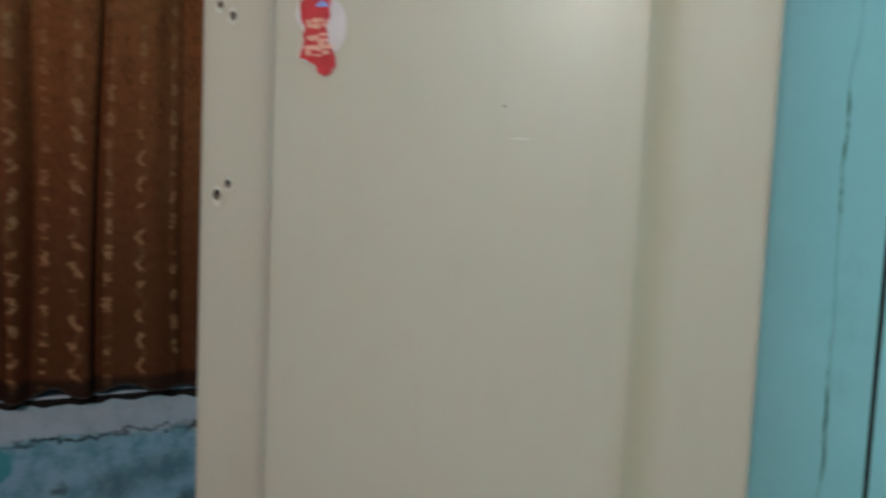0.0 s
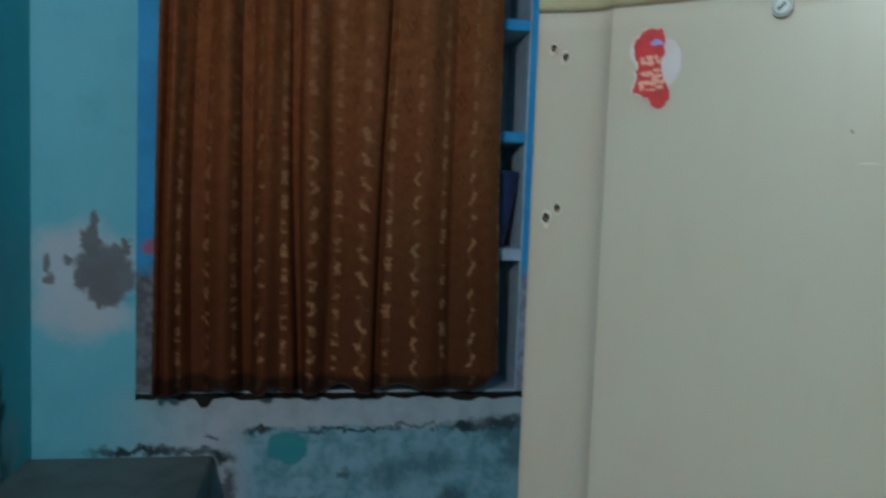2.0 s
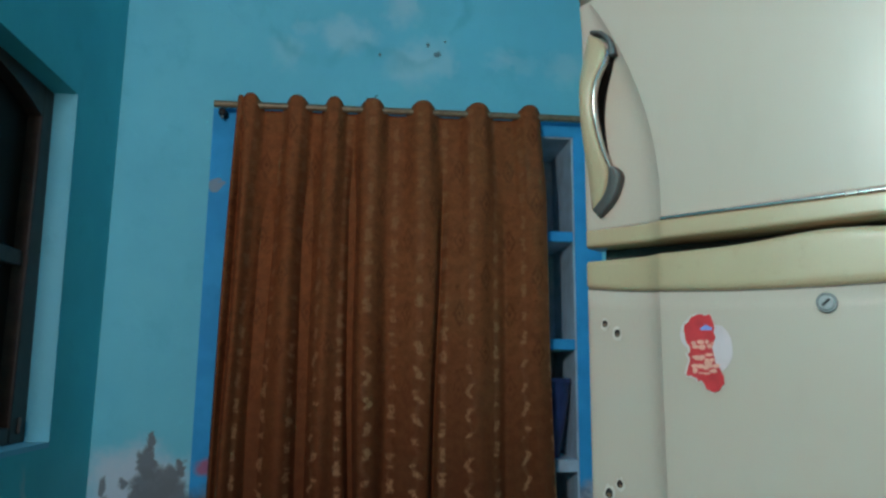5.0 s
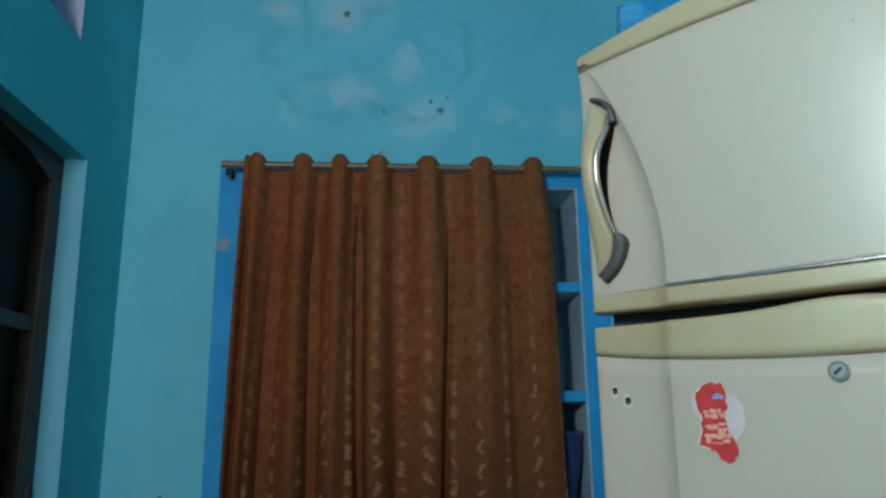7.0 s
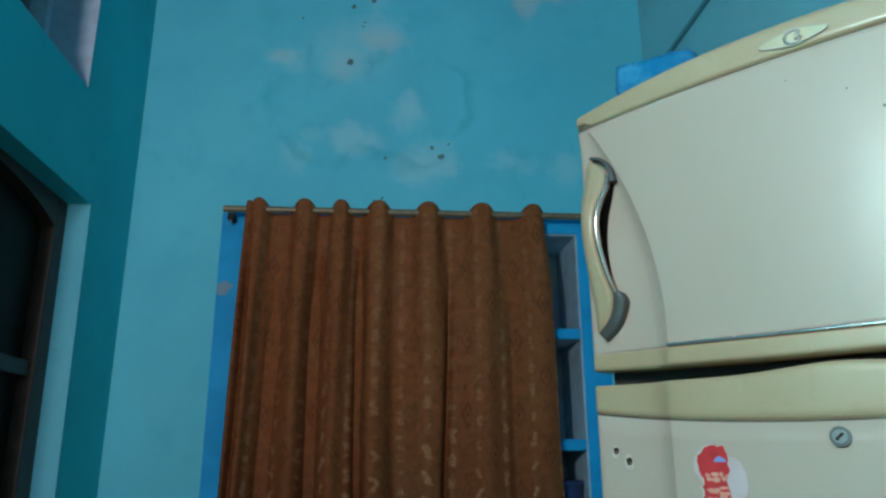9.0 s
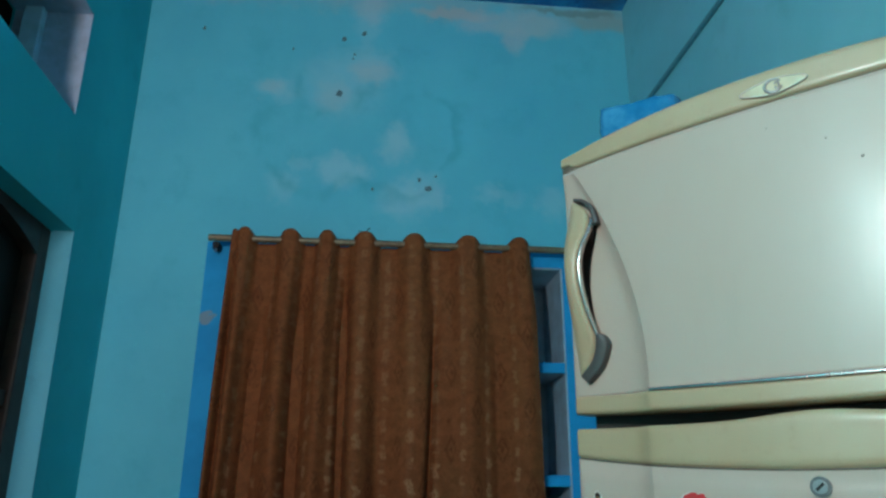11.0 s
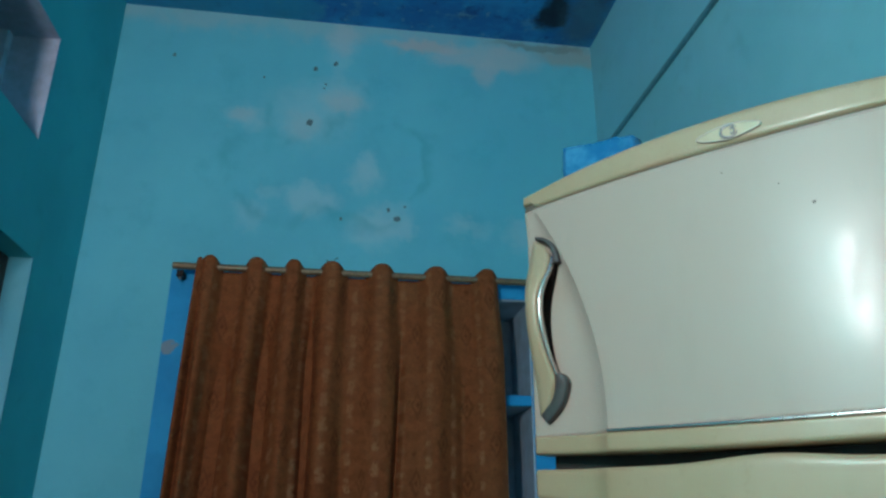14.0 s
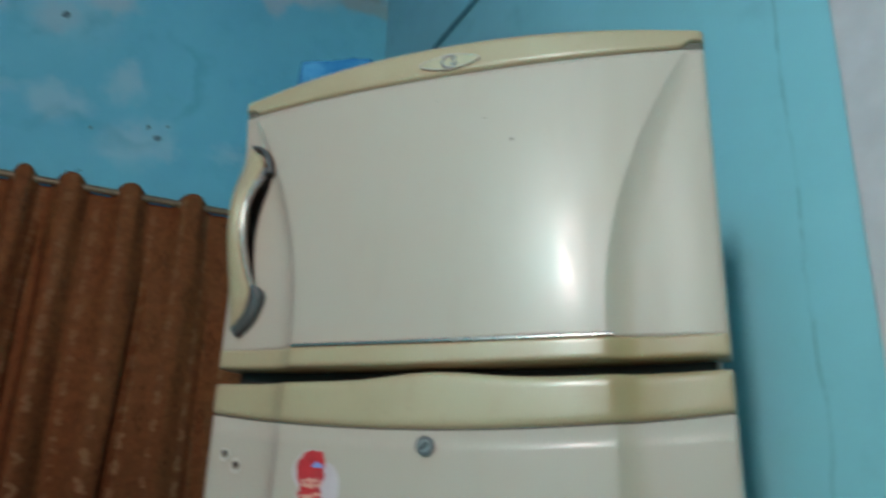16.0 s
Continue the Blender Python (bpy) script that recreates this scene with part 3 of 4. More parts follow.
def ventilator():
    v = thing("window_2", "small dark ventilator opening with chalky lilac reveal", "ventilator", kind="structure", m=ROOM @ pose(XL, VY1, VZ0))
    h, d = VZ1 - VZ0, VY1 - VY0
    part("jamb_lining", box((-0.24, -0.004, 0), (0.001, 0, h)), M_WHITE_REVEAL, v)
    part("sill_lining", box((-0.24, -d, -0.0005), (-0.004, -0.004, 0.004)), M_LEFT, v)
    part("head_lining", box((-0.24, -d, h - 0.004), (0.0005, -0.004, h)), M_WHITE_REVEAL, v)
    part("frame_post", box((-0.2, -0.035, 0.004), (-0.14, -0.004, h - 0.004), 0.004), M_NICHE, v)
    # black sheet closes the ventilator and paints its unlit inside
    part("backing", box((-TH - 0.03, -d - 0.02, -0.02), (-TH - 0.01, 0.02, h + 0.02)), M_DARK, v)
    return v


window()
ventilator()

# painted border and shelves of the recess
border = thing("trim", "bright blue painted border round the shelved recess, worn at its foot", "border", kind="structure", m=ROOM)
bw = 0.10
part("border_strip", box((NX0 - bw, -0.006, NZ0), (NX0, 0.0, NZ1 + 0.055)), M_BORDER, border)
part("border_strip", box((NX1, -0.006, NZ0), (NX1 + bw, 0.0, NZ1 + 0.055)), M_BORDER, border)
part("border_strip", box((NX0, -0.006, NZ1), (NX1, 0.0, NZ1 + 0.055)), M_BORDER, border)
part("reveal", box((NX0, 0, NZ0), (NX0 + 0.006, ND, NZ1)), M_NICHE, border)
part("reveal", box((NX1 - 0.006, 0.002, NZ0), (NX1, ND, NZ1)), M_NICHE, border)
part("soffit", box((NX0 + 0.006, 0.002, NZ1 - 0.005), (NX1 - 0.006, ND, NZ1)), M_NICHE, border)
# ragged black strip painted for the shadow line below the curtain
bm = bmesh.new()
rows = []
for i in range(181):
    x = NX0 - bw + (NX1 + 2 * bw - NX0) * i / 180
    drip = 0.030 * math.exp(-((x + 0.587) / 0.022) ** 4) + 0.010 * math.exp(-((x + 0.66) / 0.02) ** 2) + 0.012 * math.exp(-((x - 0.33) / 0.05) ** 2)
    lo = NZ0 - 0.024 - drip + 0.012 * noise.noise(Vector((x * 22, 0.3, 1.7)))
    hi = NZ0 - 0.004 + 0.004 * noise.noise(Vector((x * 40, 2.3, 0.7)))
    d = 0.010 + 0.004 * noise.noise(Vector((x * 30, 7.3, 1.1)))
    rows.append([bm.verts.new((x, 0.001, lo - 0.003)), bm.verts.new((x, -d * 0.5, lo)), bm.verts.new((x, -d, hi - 0.004)), bm.verts.new((x, 0.001, hi))])
for r0, r1 in zip(rows, rows[1:]):
    for i in range(3):
        bm.faces.new((r0[i], r0[i + 1], r1[i + 1], r1[i]))
part("sill_shadow", bm, M_BLACK, border, "ragged black strip for the shadow under the recess")
part("sill_top", box((NX0, -0.004, NZ0 - 0.004), (NX1, ND, NZ0 + 0.004)), M_NICHE, border)
for z0, z1 in ((1.837, 1.874), (1.442, 1.479), (1.017, 1.058)):
    painted = z0 > 1.2
    s = thing("shelf", "blue-edged cement shelf built into the recess" if painted else "unpainted grey plaster shelf built into the recess", "shelf", "shelves of the recess", "structure", ROOM @ pose(0, YB, z0))
    part("slab", box((NX0 + 0.006, 0.006, 0), (NX1 - 0.006, ND, z1 - z0)), M_NICHE, s)
    part("front_edge", box((NX0 + 0.006, -0.004, -0.001), (NX1 - 0.006, 0.006, z1 - z0 + 0.001), 0.003), M_BORDER if painted else M_NICHE, s, "bright blue painted edge" if painted else "bare plaster edge")


# white frame at the end of the east wall
f = thing("door_frame", "pinkish white painted door frame against the wall", "door frame", kind="structure", m=ROOM @ pose(XR, -1.985, 0))
part("post", box((-0.010, -0.11, 0), (0.0, -0.02, 2.6), 0.004), M_FRAME, f)
part("seam_strip", box((-0.003, 0.012, 0), (0.0, 0.017, 1.25)), M_BLACK, f, "dark gap beside the frame")


# ---- curtain and rod ----
RY, RZ = -0.065, 2.290


def curtain_rod():
    r = thing("curtain_rod", "tarnished steel curtain rod on wall brackets", "curtain rod", m=ROOM @ pose(-0.797, RY, RZ))
    part("rod", tube([(0, 0, 0), (1.41, 0, 0.0)], 0.0125, 20), M_ROD, r, smooth=False)
    for x in (0.025, 1.385):
        b = part("bracket", box((x - 0.012, 0.008, -0.035), (x + 0.012, YB - RY - 0.0, -0.012), 0.003), M_BLACK, r, "dark iron wall bracket")
        part("screw", tube([(x, 0.02, -0.045), (x, 0.02, -0.034)], 0.005, 10), M_CHROME, b)
    return r


curtain_rod()

PEAKS = [(-0.702, 0.014), (-0.668, 0.030), (-0.506, 0.036), (-0.374, 0.031), (-0.237, 0.040), (-0.055, 0.041), (0.145, 0.043), (0.336, 0.039)]


def fold(s):
    """+1 where a loop of the cloth passes before the rod, -1 where the cloth runs behind it."""
    best = -1.0
    for p, w in PEAKS:
        d = abs(s - p) / w
        best = max(best, 1 - 2 * smooth01((d - 0.4) / 1.25))
    return best


def fold_low(s):
    """The same folds lower down, where they have widened and softened."""
    best = 0.0
    for p, w in PEAKS:
        best += math.exp(-((s - p) / (w * 1.15)) ** 2)
    return 2 * min(1.0, best) - 1


def loop_top(s):
    best = -0.010
    for p, w in PEAKS:
        d = abs(s - p) / (w * 1.45)
        if d < 1:
            best = max(best, -0.010 + 0.048 * math.cos(d * math.pi / 2) ** 0.75 * (0.8 if w < 0.02 else 1))
    return best


def smooth01(x):
    x = min(1.0, max(0.0, x))
    return x * x * (3 - 2 * x)


# creases of the hanging cloth: place, drift to the foot, depth, width, and how far down they start
CREASES = [(-0.690, 0.0, 0.046, 0.011, 0.0), (-0.640, -0.006, 0.018, 0.013, 0.05), (-0.590, 0.0, 0.060, 0.032, 0.06), (-0.455, 0.020, 0.060, 0.026, 0.0), (-0.306, 0.042, 0.080, 0.017, 0.0),
           (-0.165, -0.010, 0.030, 0.026, 0.15), (0.022, -0.030, 0.046, 0.013, 0.04), (0.055, -0.030, 0.012, 0.030, 0.3), (0.238, 0.0, 0.024, 0.022, 0.05), (0.300, 0.02, 0.012, 0.022, 0.5)]
# where the foot of the cloth is lifted
LIFTS = [(-0.520, 0.035), (-0.355, 0.026), (-0.115, 0.045), (0.085, 0.058)]


def curtain():
    c = thing("curtain", "rust brown patterned curtain hanging in folds over the recess", "curtain", m=ROOM @ pose(0, RY, 0))
    bm = bmesh.new()
    uvl = bm.loops.layers.uv.new("cloth")
    n, m = 440, 110
    s0, s1 = -0.717, 0.380
    grid, coord = [], {}
    arc, last = 0.0, None
    for i in range(n + 1):
        s = s0 + (s1 - s0) * i / n
        f0 = fold(s)
        if last is not None:
            arc += math.hypot(s - last[0], 0.022 * (f0 - last[1]))
        last = (s, f0)
        top = RZ + loop_top(s)
        q = (s - s0) / (s1 - s0)
        end = 0.540 + 0.014 * q + sum(0.030 * math.exp(-((s - a) / w) ** 2) for a, w in LIFTS) + 0.004 * math.sin(s * 37) + 0.06 * smooth01((q - 0.90) / 0.10) ** 2
        col = []
        for j in range(m + 1):
            t = j / m
            z = top + (end - top) * t
            drop = smooth01(t * 2.6)
            x = s + (-0.024 * math.sin(min(1, t * 1.2) * math.pi * 0.62) * (1 - q) ** 2 + 0.020 * smooth01(t * 5) * q ** 4 + 0.024 * t ** 3 * q ** 4)
            x += 0.006 * math.sin(5 * t + s * 9) * t
            low = fold_low(s + 0.010 * math.sin(4 * t + s * 6) * t)
            y = -0.002 - 0.024 * f0 * (1 - drop) - (0.021 - 0.008 * t) * (1 + 0.7 * smooth01((-0.2 - s) / 0.2)) * low * drop
            y -= 0.003 * drop * math.sin(s * 52 + 1.1 * math.sin(2.3 * t + s * 4) + 0.6) * math.sin(s * 12 + 2) ** 2
            y -= 0.020 * drop * noise.noise(Vector((s * 5, t * 1.6, 3.1)))
            y -= 0.006 * drop * noise.noise(Vector((s * 17, t * 5.0, 8.4)))
            for cx, drift, depth, wide, start in CREASES:
                centre = cx + drift * t + 0.004 * math.sin(7 * t + cx * 20)
                y += depth * smooth01((t - start) * 4) * math.exp(-((s - centre) / wide) ** 2)
            y = max(-0.050, min(y - 0.006 * drop, 0.042 if s < -0.62 else 0.053))
            v = bm.verts.new((x, y, z))
            coord[v] = (arc, z)
            col.append(v)
        grid.append(col)
    hem_line = [col[-1].co.copy() + Vector((0, -0.001, 0.003)) for col in grid[::4]]
    for i in range(n):
        for j in range(m):
            fc = bm.faces.new((grid[i][j], grid[i][j + 1], grid[i + 1][j + 1], grid[i + 1][j]))
            for lp in fc.loops:
                lp[uvl].uv = coord[lp.vert]
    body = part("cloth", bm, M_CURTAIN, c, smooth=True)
    mod = body.modifiers.new("thickness", "SOLIDIFY")
    mod.thickness, mod.offset = 0.0016, 0.0
    part("hem", tube(hem_line, 0.0045, 8), M_HEM, c, "dark stitched hem", True)
    return c


curtain()


# ---- refrigerator ----


def bow(u):
    k = (u / FW - 0.5) * 2
    return 0.026 * (1 - abs(k) ** 2.2)


def sag(u):
    """0 in the middle of the front, 1 at its ends."""
    return ((u / FW - 0.5) * 2) ** 2


def corner(u, r=0.006):
    """How far the rounded upright edge of a door falls back at a distance from its end."""
    k = 1 - min(1.0, max(0.0, u / r))
    return r * (1 - math.sqrt(max(0.0, 1 - k * k)))


def freezer_edge(z):
    """Where the raised panel of the freezer door begins: narrow at its head, wide at its foot."""
    k = min(1.0, max(0.0, (1.848 - z) / 0.31) * 1.08)
    return 0.018 + 0.096 * math.sin(math.pi / 2 * k) ** 0.85


PANEL, FLANK, HOLLOW = 0.001, 0.034, 0.0105


def chamfer(u, e):
    """How far the front stands out at u: a raised panel from e inwards, with a flank that grows steeper towards it."""
    w = min(FLANK, max(0.004, e - 0.014))
    u = min(u, FW - u)
    f = min(1.0, max(0.0, (u - e + w) / w))
    lip = 0.0045 * (1 - smooth01(u / 0.065))
    return PANEL - (HOLLOW - lip) * min(1.0, w / 0.03) * (1 - f ** 2.6)


def door_skin(z0, z1, edge, back, head=lambda u: 0.0):
    """A bowed door whose mesh lines follow the edge of its raised panel; head lifts its top edge along the front."""
    spans = [("rim", i / 8) for i in range(8)] + [("strip", i / 8) for i in range(8)] + [("flank", i / 18) for i in range(18)] + [("panel", f) for f in (0.0, 0.004, 0.012)] + [("panel", i / 20) for i in range(1, 21)]

    def column(kind, f, z):
        e = max(edge(z), 0.020)
        w = min(FLANK, max(0.004, e - 0.014))
        if kind == "rim":
            return 0.013 * f
        if kind == "strip":
            return 0.013 + (e - w - 0.013) * f
        if kind == "flank":
            return e - w + w * f
        return e + (FW / 2 - e) * f

    cols = [(k, f, 1) for k, f in spans] + [(k, f, -1) for k, f in reversed(spans[:-1])]

    def front(c, z):
        kind, f, side = c
        u = column(kind, f, z)
        y = -(bow(u) + chamfer(u, max(edge(z), 0.020))) + corner(u)
        return (u if side > 0 else FW - u, y, z + head(u) * max(0.0, (z - z1 + 0.1) / 0.1))

    def rear(c, z):
        x, _, z = front(c, z)
        return (x, back, z)

    return solid_grid(front, cols, steps(z0, z1, 64), rear)


def fascia(low, high, extra, back, n=60):
    """A plastic band across a door; low and high give its edges along the front."""
    us = sorted(set(steps(0, FW, n) + steps(0, 0.014, 6) + steps(FW - 0.014, FW, 6)))

    def front(u, t):
        z = low(u) + (high(u) - low(u)) * t
        rim = min(u, FW - u)
        return (u, -(bow(u) + extra(u)) + corner(rim) + 0.003 * (max(0, abs(t - 0.5) * 2 - 0.7) / 0.3) ** 2, z)

    return solid_grid(front, us, steps(0, 1, 12), lambda u, t: (u, back, low(u) + (high(u) - low(u)) * t))


def ribbon(points, half, thick=0.003):
    """A flat band with rounded faces along a line on the front."""
    bm = bmesh.new()
    p = [Vector(q) for q in points]
    prev = None
    for i, q in enumerate(p):
        d = p[min(len(p) - 1, i + 1)] - p[max(0, i - 1)]
        side = Vector((-d.z, 0, d.x)).normalized() * half(i / (len(p) - 1))
        vs = [bm.verts.new(q + side * a + Vector((0, b, 0))) for a, b in ((-1, thick), (-1, 0), (-0.7, -0.0016), (0, -0.002), (0.7, -0.0016), (1, 0), (1, thick))]
        if prev:
            for a in range(7):
                bm.faces.new((prev[a], prev[(a + 1) % 7], vs[(a + 1) % 7], vs[a]))
        else:
            bm.faces.new(vs)
        prev = vs
    bm.faces.new(prev)
    return bm


def on_door(u, z, out=0.0):
    return Vector((u, -(bow(u) + out), z))


def flat_patch(outline, z0, u0, out, thick=0.0008):
    """A thin sheet that follows the door: outline of (u, z) offsets."""
    bm = bmesh.new()
    front = [bm.verts.new(on_door(u0 + a, z0 + b, out + thick)) for a, b in outline]
    back = [bm.verts.new(on_door(u0 + a, z0 + b, out)) for a, b in outline]
    n = len(outline)
    bm.faces.new(front)
    bm.faces.new(back)
    for i in range(n):
        bm.faces.new((front[i], front[(i + 1) % n], back[(i + 1) % n], back[i]))
    return bm


def refrigerator():
    r = thing("refrigerator", "cream two-door refrigerator with beige trim, worn and missing its lower handle", "refrigerator", m=FRIDGE)
    back = 0.045
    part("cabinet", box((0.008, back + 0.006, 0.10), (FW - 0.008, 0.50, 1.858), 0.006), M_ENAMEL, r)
    part("plinth", box((0.02, back + 0.02, 0.0), (FW - 0.02, 0.48, 0.10), 0.004), M_GREY, r)
    part("gasket", box((0.02, back, 0.14), (FW - 0.02, back + 0.006, 1.86)), M_GASKET, r)
    # near-black liner: the shade between the doors is put into its colour
    part("gap_shade_liner", box((0.014, 0.034, 1.478), (FW - 0.014, back, 1.520)), M_GASKET, r)
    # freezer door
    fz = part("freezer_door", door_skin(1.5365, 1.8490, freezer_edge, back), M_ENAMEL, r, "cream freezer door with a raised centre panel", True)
    step = lambda u: 0.0075 * (1 - smooth01((min(u, FW - u) - 0.014) / 0.012))
    crown = lambda u: 1.8715 + 0.0195 * (1 - sag(u))
    part("top_band", fascia(lambda u: 1.8515 + step(u), crown, lambda u: 0.003, back, 110), M_BEIGE, fz, "arched beige top band", True)
    part("seam", fascia(lambda u: 1.8482, lambda u: 1.8515 + step(u), lambda u: -0.0005, back, 110), M_SEAM, fz)
    foot = lambda u: 1.5348 + 0.006 * sag(u)
    part("bottom_band", fascia(lambda u: 1.5115 + 0.006 * sag(u), foot, lambda u: 0.0012 + chamfer(u, 0.112), back, 110), M_BEIGE, fz, "beige bottom band", True)
    bm = bmesh.new()
    for u0, u1 in zip(steps(0.113, FW - 0.108, 40), steps(0.113, FW - 0.108, 40)[1:]):
        rows = [[bm.verts.new(on_door(u, foot(u) + dz, out)) for dz, out in ((-0.0012, 0.001), (-0.0010, 0.0040), (0.0008, 0.0040), (0.0026, 0.0037), (0.0030, 0.0))] for u in (u0, u1)]
        for a in range(4):
            bm.faces.new((rows[0][a], rows[0][a + 1], rows[1][a + 1], rows[1][a]))
    bmesh.ops.remove_doubles(bm, verts=bm.verts, dist=1e-6)
    part("trim_strip", bm, M_STRIP, fz, "thin chrome strip", True)
    # badge
    rim, cu, cz = [], 0.2985, 1.8660
    for i in range(36):
        t = 2 * math.pi * i / 36
        rim.append((0.037 * math.cos(t), 0.0100 * math.sin(t) * (1 - 0.35 * abs(math.cos(t)))))
    badge = part("badge", flat_patch(rim, cz, cu, 0.003, 0.0022), M_BADGE, fz, "pale oval badge")
    bm = bmesh.new()
    add_tube(bm, [on_door(cu + 0.037 * math.cos(t), cz + 0.0100 * math.sin(t) * (1 - 0.35 * abs(math.cos(t))), 0.0052) for t in steps(0, 2 * math.pi, 40)], 0.0008, 6)
    part("badge_rim", bm, M_RIM, badge, "", True)
    bm = bmesh.new()
    add_tube(bm, [on_door(cu + 0.001 + 0.0095 * math.cos(t), cz + 0.0078 * math.sin(t), 0.0056) for t in steps(0.5, 2 * math.pi - 0.2, 24)], lambda f: 0.0007 + 0.0012 * math.sin(math.pi * f), 6)
    add_tube(bm, [on_door(cu + 0.001 + 0.006 * math.cos(t), cz + 0.004 * math.sin(2 * t), 0.0056) for t in steps(-1.3, 1.3, 16)], 0.0012, 6)
    part("emblem", bm, M_CHROME, badge, "", True)

    # handle: a crescent grip, hollow behind its inner edge
    def bend(points, n=10):
        """A smooth line through a few points."""
        p = [Vector(q) for q in points]
        out = []
        for i in range(len(p) - 1):
            p0, p1, p2, p3 = p[max(0, i - 1)], p[i], p[i + 1], p[min(len(p) - 1, i + 2)]
            for j in range(n):
                t = j / n
                out.append(0.5 * ((2 * p1) + (p2 - p0) * t + (2 * p0 - 5 * p1 + 4 * p2 - p3) * t * t + (3 * p1 - p0 - 3 * p2 + p3) * t ** 3))
        return out + [p[-1]]

    # height, inner edge, standing out
    profile = [(1.5640, 0.0170, 0.003), (1.5720, 0.0300, 0.006), (1.5800, 0.0370, 0.008), (1.5950, 0.0440, 0.012), (1.6080, 0.0460, 0.015), (1.6410, 0.0385, 0.024), (1.6770, 0.0345, 0.032), (1.7070, 0.0350, 0.034), (1.7300, 0.0400, 0.031), (1.7480, 0.0465, 0.025), (1.7660, 0.0480, 0.018), (1.7800, 0.0430, 0.013), (1.7920, 0.0330, 0.009), (1.8000, 0.0210, 0.005)]
    curve = bend([(inner, -out, z) for z, inner, out in profile], 6)
    bm = bmesh.new()
    prev = None
    for p in curve:
        out = -p.y
        w = max(0.004, p.x - 0.0175)
        ring = [(0.0165, 0.004), (0.0150, -out * 0.55), (0.0175, -out), (0.0175 + w * 0.35, -out - 0.0022), (0.0175 + w * 0.75, -out - 0.0016), (p.x, -out), (p.x - 0.001, -max(0.001, out - 0.005)), (min(p.x - 0.002, 0.0225), -max(0.0, out - 0.007)), (min(p.x - 0.002, 0.0225), 0.004)]
        vs = [bm.verts.new((x, y, p.z)) for x, y in ring]
        if prev:
            for a in range(len(vs)):
                b = (a + 1) % len(vs)
                bm.faces.new((prev[a], prev[b], vs[b], vs[a]))
        else:
            bm.faces.new(vs)
        prev = vs
    bm.faces.new(prev)
    hd = part("handle", bm, M_BEIGE, fz, "beige crescent grip with a chrome inner edge", True)
    inner_line = [p + Vector((0.0028, 0.0012, 0)) for p in curve if 1.606 < p.z < 1.770]
    part("chrome_edge", ribbon(inner_line, lambda f: 0.0014 + 0.0014 * math.sin(math.pi * f), 0.005), M_STRIP, hd, "worn chrome edge", True)
    part("lower_tip", ribbon(bend([(0.0500, -0.0155, 1.6120), (0.0530, -0.0135, 1.5985), (0.0435, -0.0105, 1.5765), (0.0235, -0.0065, 1.5590)]), lambda f: 0.0035 + 0.0055 * min(1, f * 3.5) - 0.002 * f, 0.012), M_GREY, hd, "grey plastic lower end", True)
    part("upper_tip", ribbon(bend([(0.0560, -0.0150, 1.7600), (0.0520, -0.0150, 1.7800), (0.0385, -0.0115, 1.7960), (0.0220, -0.0070, 1.8040)]), lambda f: 0.0040 - 0.0018 * f, 0.010), M_GREY, hd, "grey plastic upper end", True)
    # black sheet on the door paints the shade in the hollow behind the grip
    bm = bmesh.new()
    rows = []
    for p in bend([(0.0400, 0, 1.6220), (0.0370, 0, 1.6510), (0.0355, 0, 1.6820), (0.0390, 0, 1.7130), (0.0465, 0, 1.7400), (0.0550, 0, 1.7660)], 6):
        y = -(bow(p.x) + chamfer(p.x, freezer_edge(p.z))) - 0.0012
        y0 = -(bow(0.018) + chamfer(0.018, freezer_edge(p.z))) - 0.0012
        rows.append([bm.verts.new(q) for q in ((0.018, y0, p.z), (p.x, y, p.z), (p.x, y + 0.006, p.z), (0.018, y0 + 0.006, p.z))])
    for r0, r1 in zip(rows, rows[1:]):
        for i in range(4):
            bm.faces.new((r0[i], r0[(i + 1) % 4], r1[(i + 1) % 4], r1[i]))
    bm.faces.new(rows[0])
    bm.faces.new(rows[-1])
    part("grip_shade", bm, M_BLACK, hd, "black sheet for the shade behind the grip")
    # chips in the lacquer
    for u, z, k in ((0.373, 1.758, 0.8), (0.351, 1.310, 0.6), (0.342, 1.788, 0.4), (0.284, 1.818, 0.35)):
        part("lacquer_chip", flat_patch([(-0.0022 * k, 0.0016 * k), (0.0020 * k, 0.0020 * k), (0.0024 * k, -0.0004 * k), (-0.0002 * k, -0.0026 * k), (-0.0018 * k, -0.0008 * k)], z, u, PANEL + 0.0002, 0.0003), M_SEAM, fz if z > 1.5 else r)
    # the scratch's bright glint is put into its pale colour
    part("scratch", flat_patch([(-0.010, 0.0), (-0.003, 0.0007), (0.011, 0.0004), (0.004, -0.0006)], 1.281, 0.367, PANEL + 0.0002, 0.0003), M_CHIP, r, "short scratch with its glint painted pale")
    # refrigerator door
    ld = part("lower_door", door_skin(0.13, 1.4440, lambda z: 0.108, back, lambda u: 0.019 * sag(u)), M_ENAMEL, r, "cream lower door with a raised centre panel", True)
    wave = lambda u: 1.4950 + 0.0078 * math.exp(-((u - 0.292) / 0.068) ** 2) + 0.004 * sag(u) * (1 if u < FW / 2 else 2.4)
    part("upper_band", fascia(lambda u: 1.4462 + 0.019 * sag(u), wave, lambda u: 0.002 + chamfer(u, 0.108), back, 110), M_BEIGE, ld, "yellowed beige upper band", True)
    part("seam", fascia(lambda u: 1.4440 + 0.019 * sag(u), lambda u: 1.4462 + 0.019 * sag(u), lambda u: chamfer(u, 0.108) - 0.002, back, 110), M_SEAM, ld)
    # lock
    c = on_door(0.2852, 1.4290, PANEL)
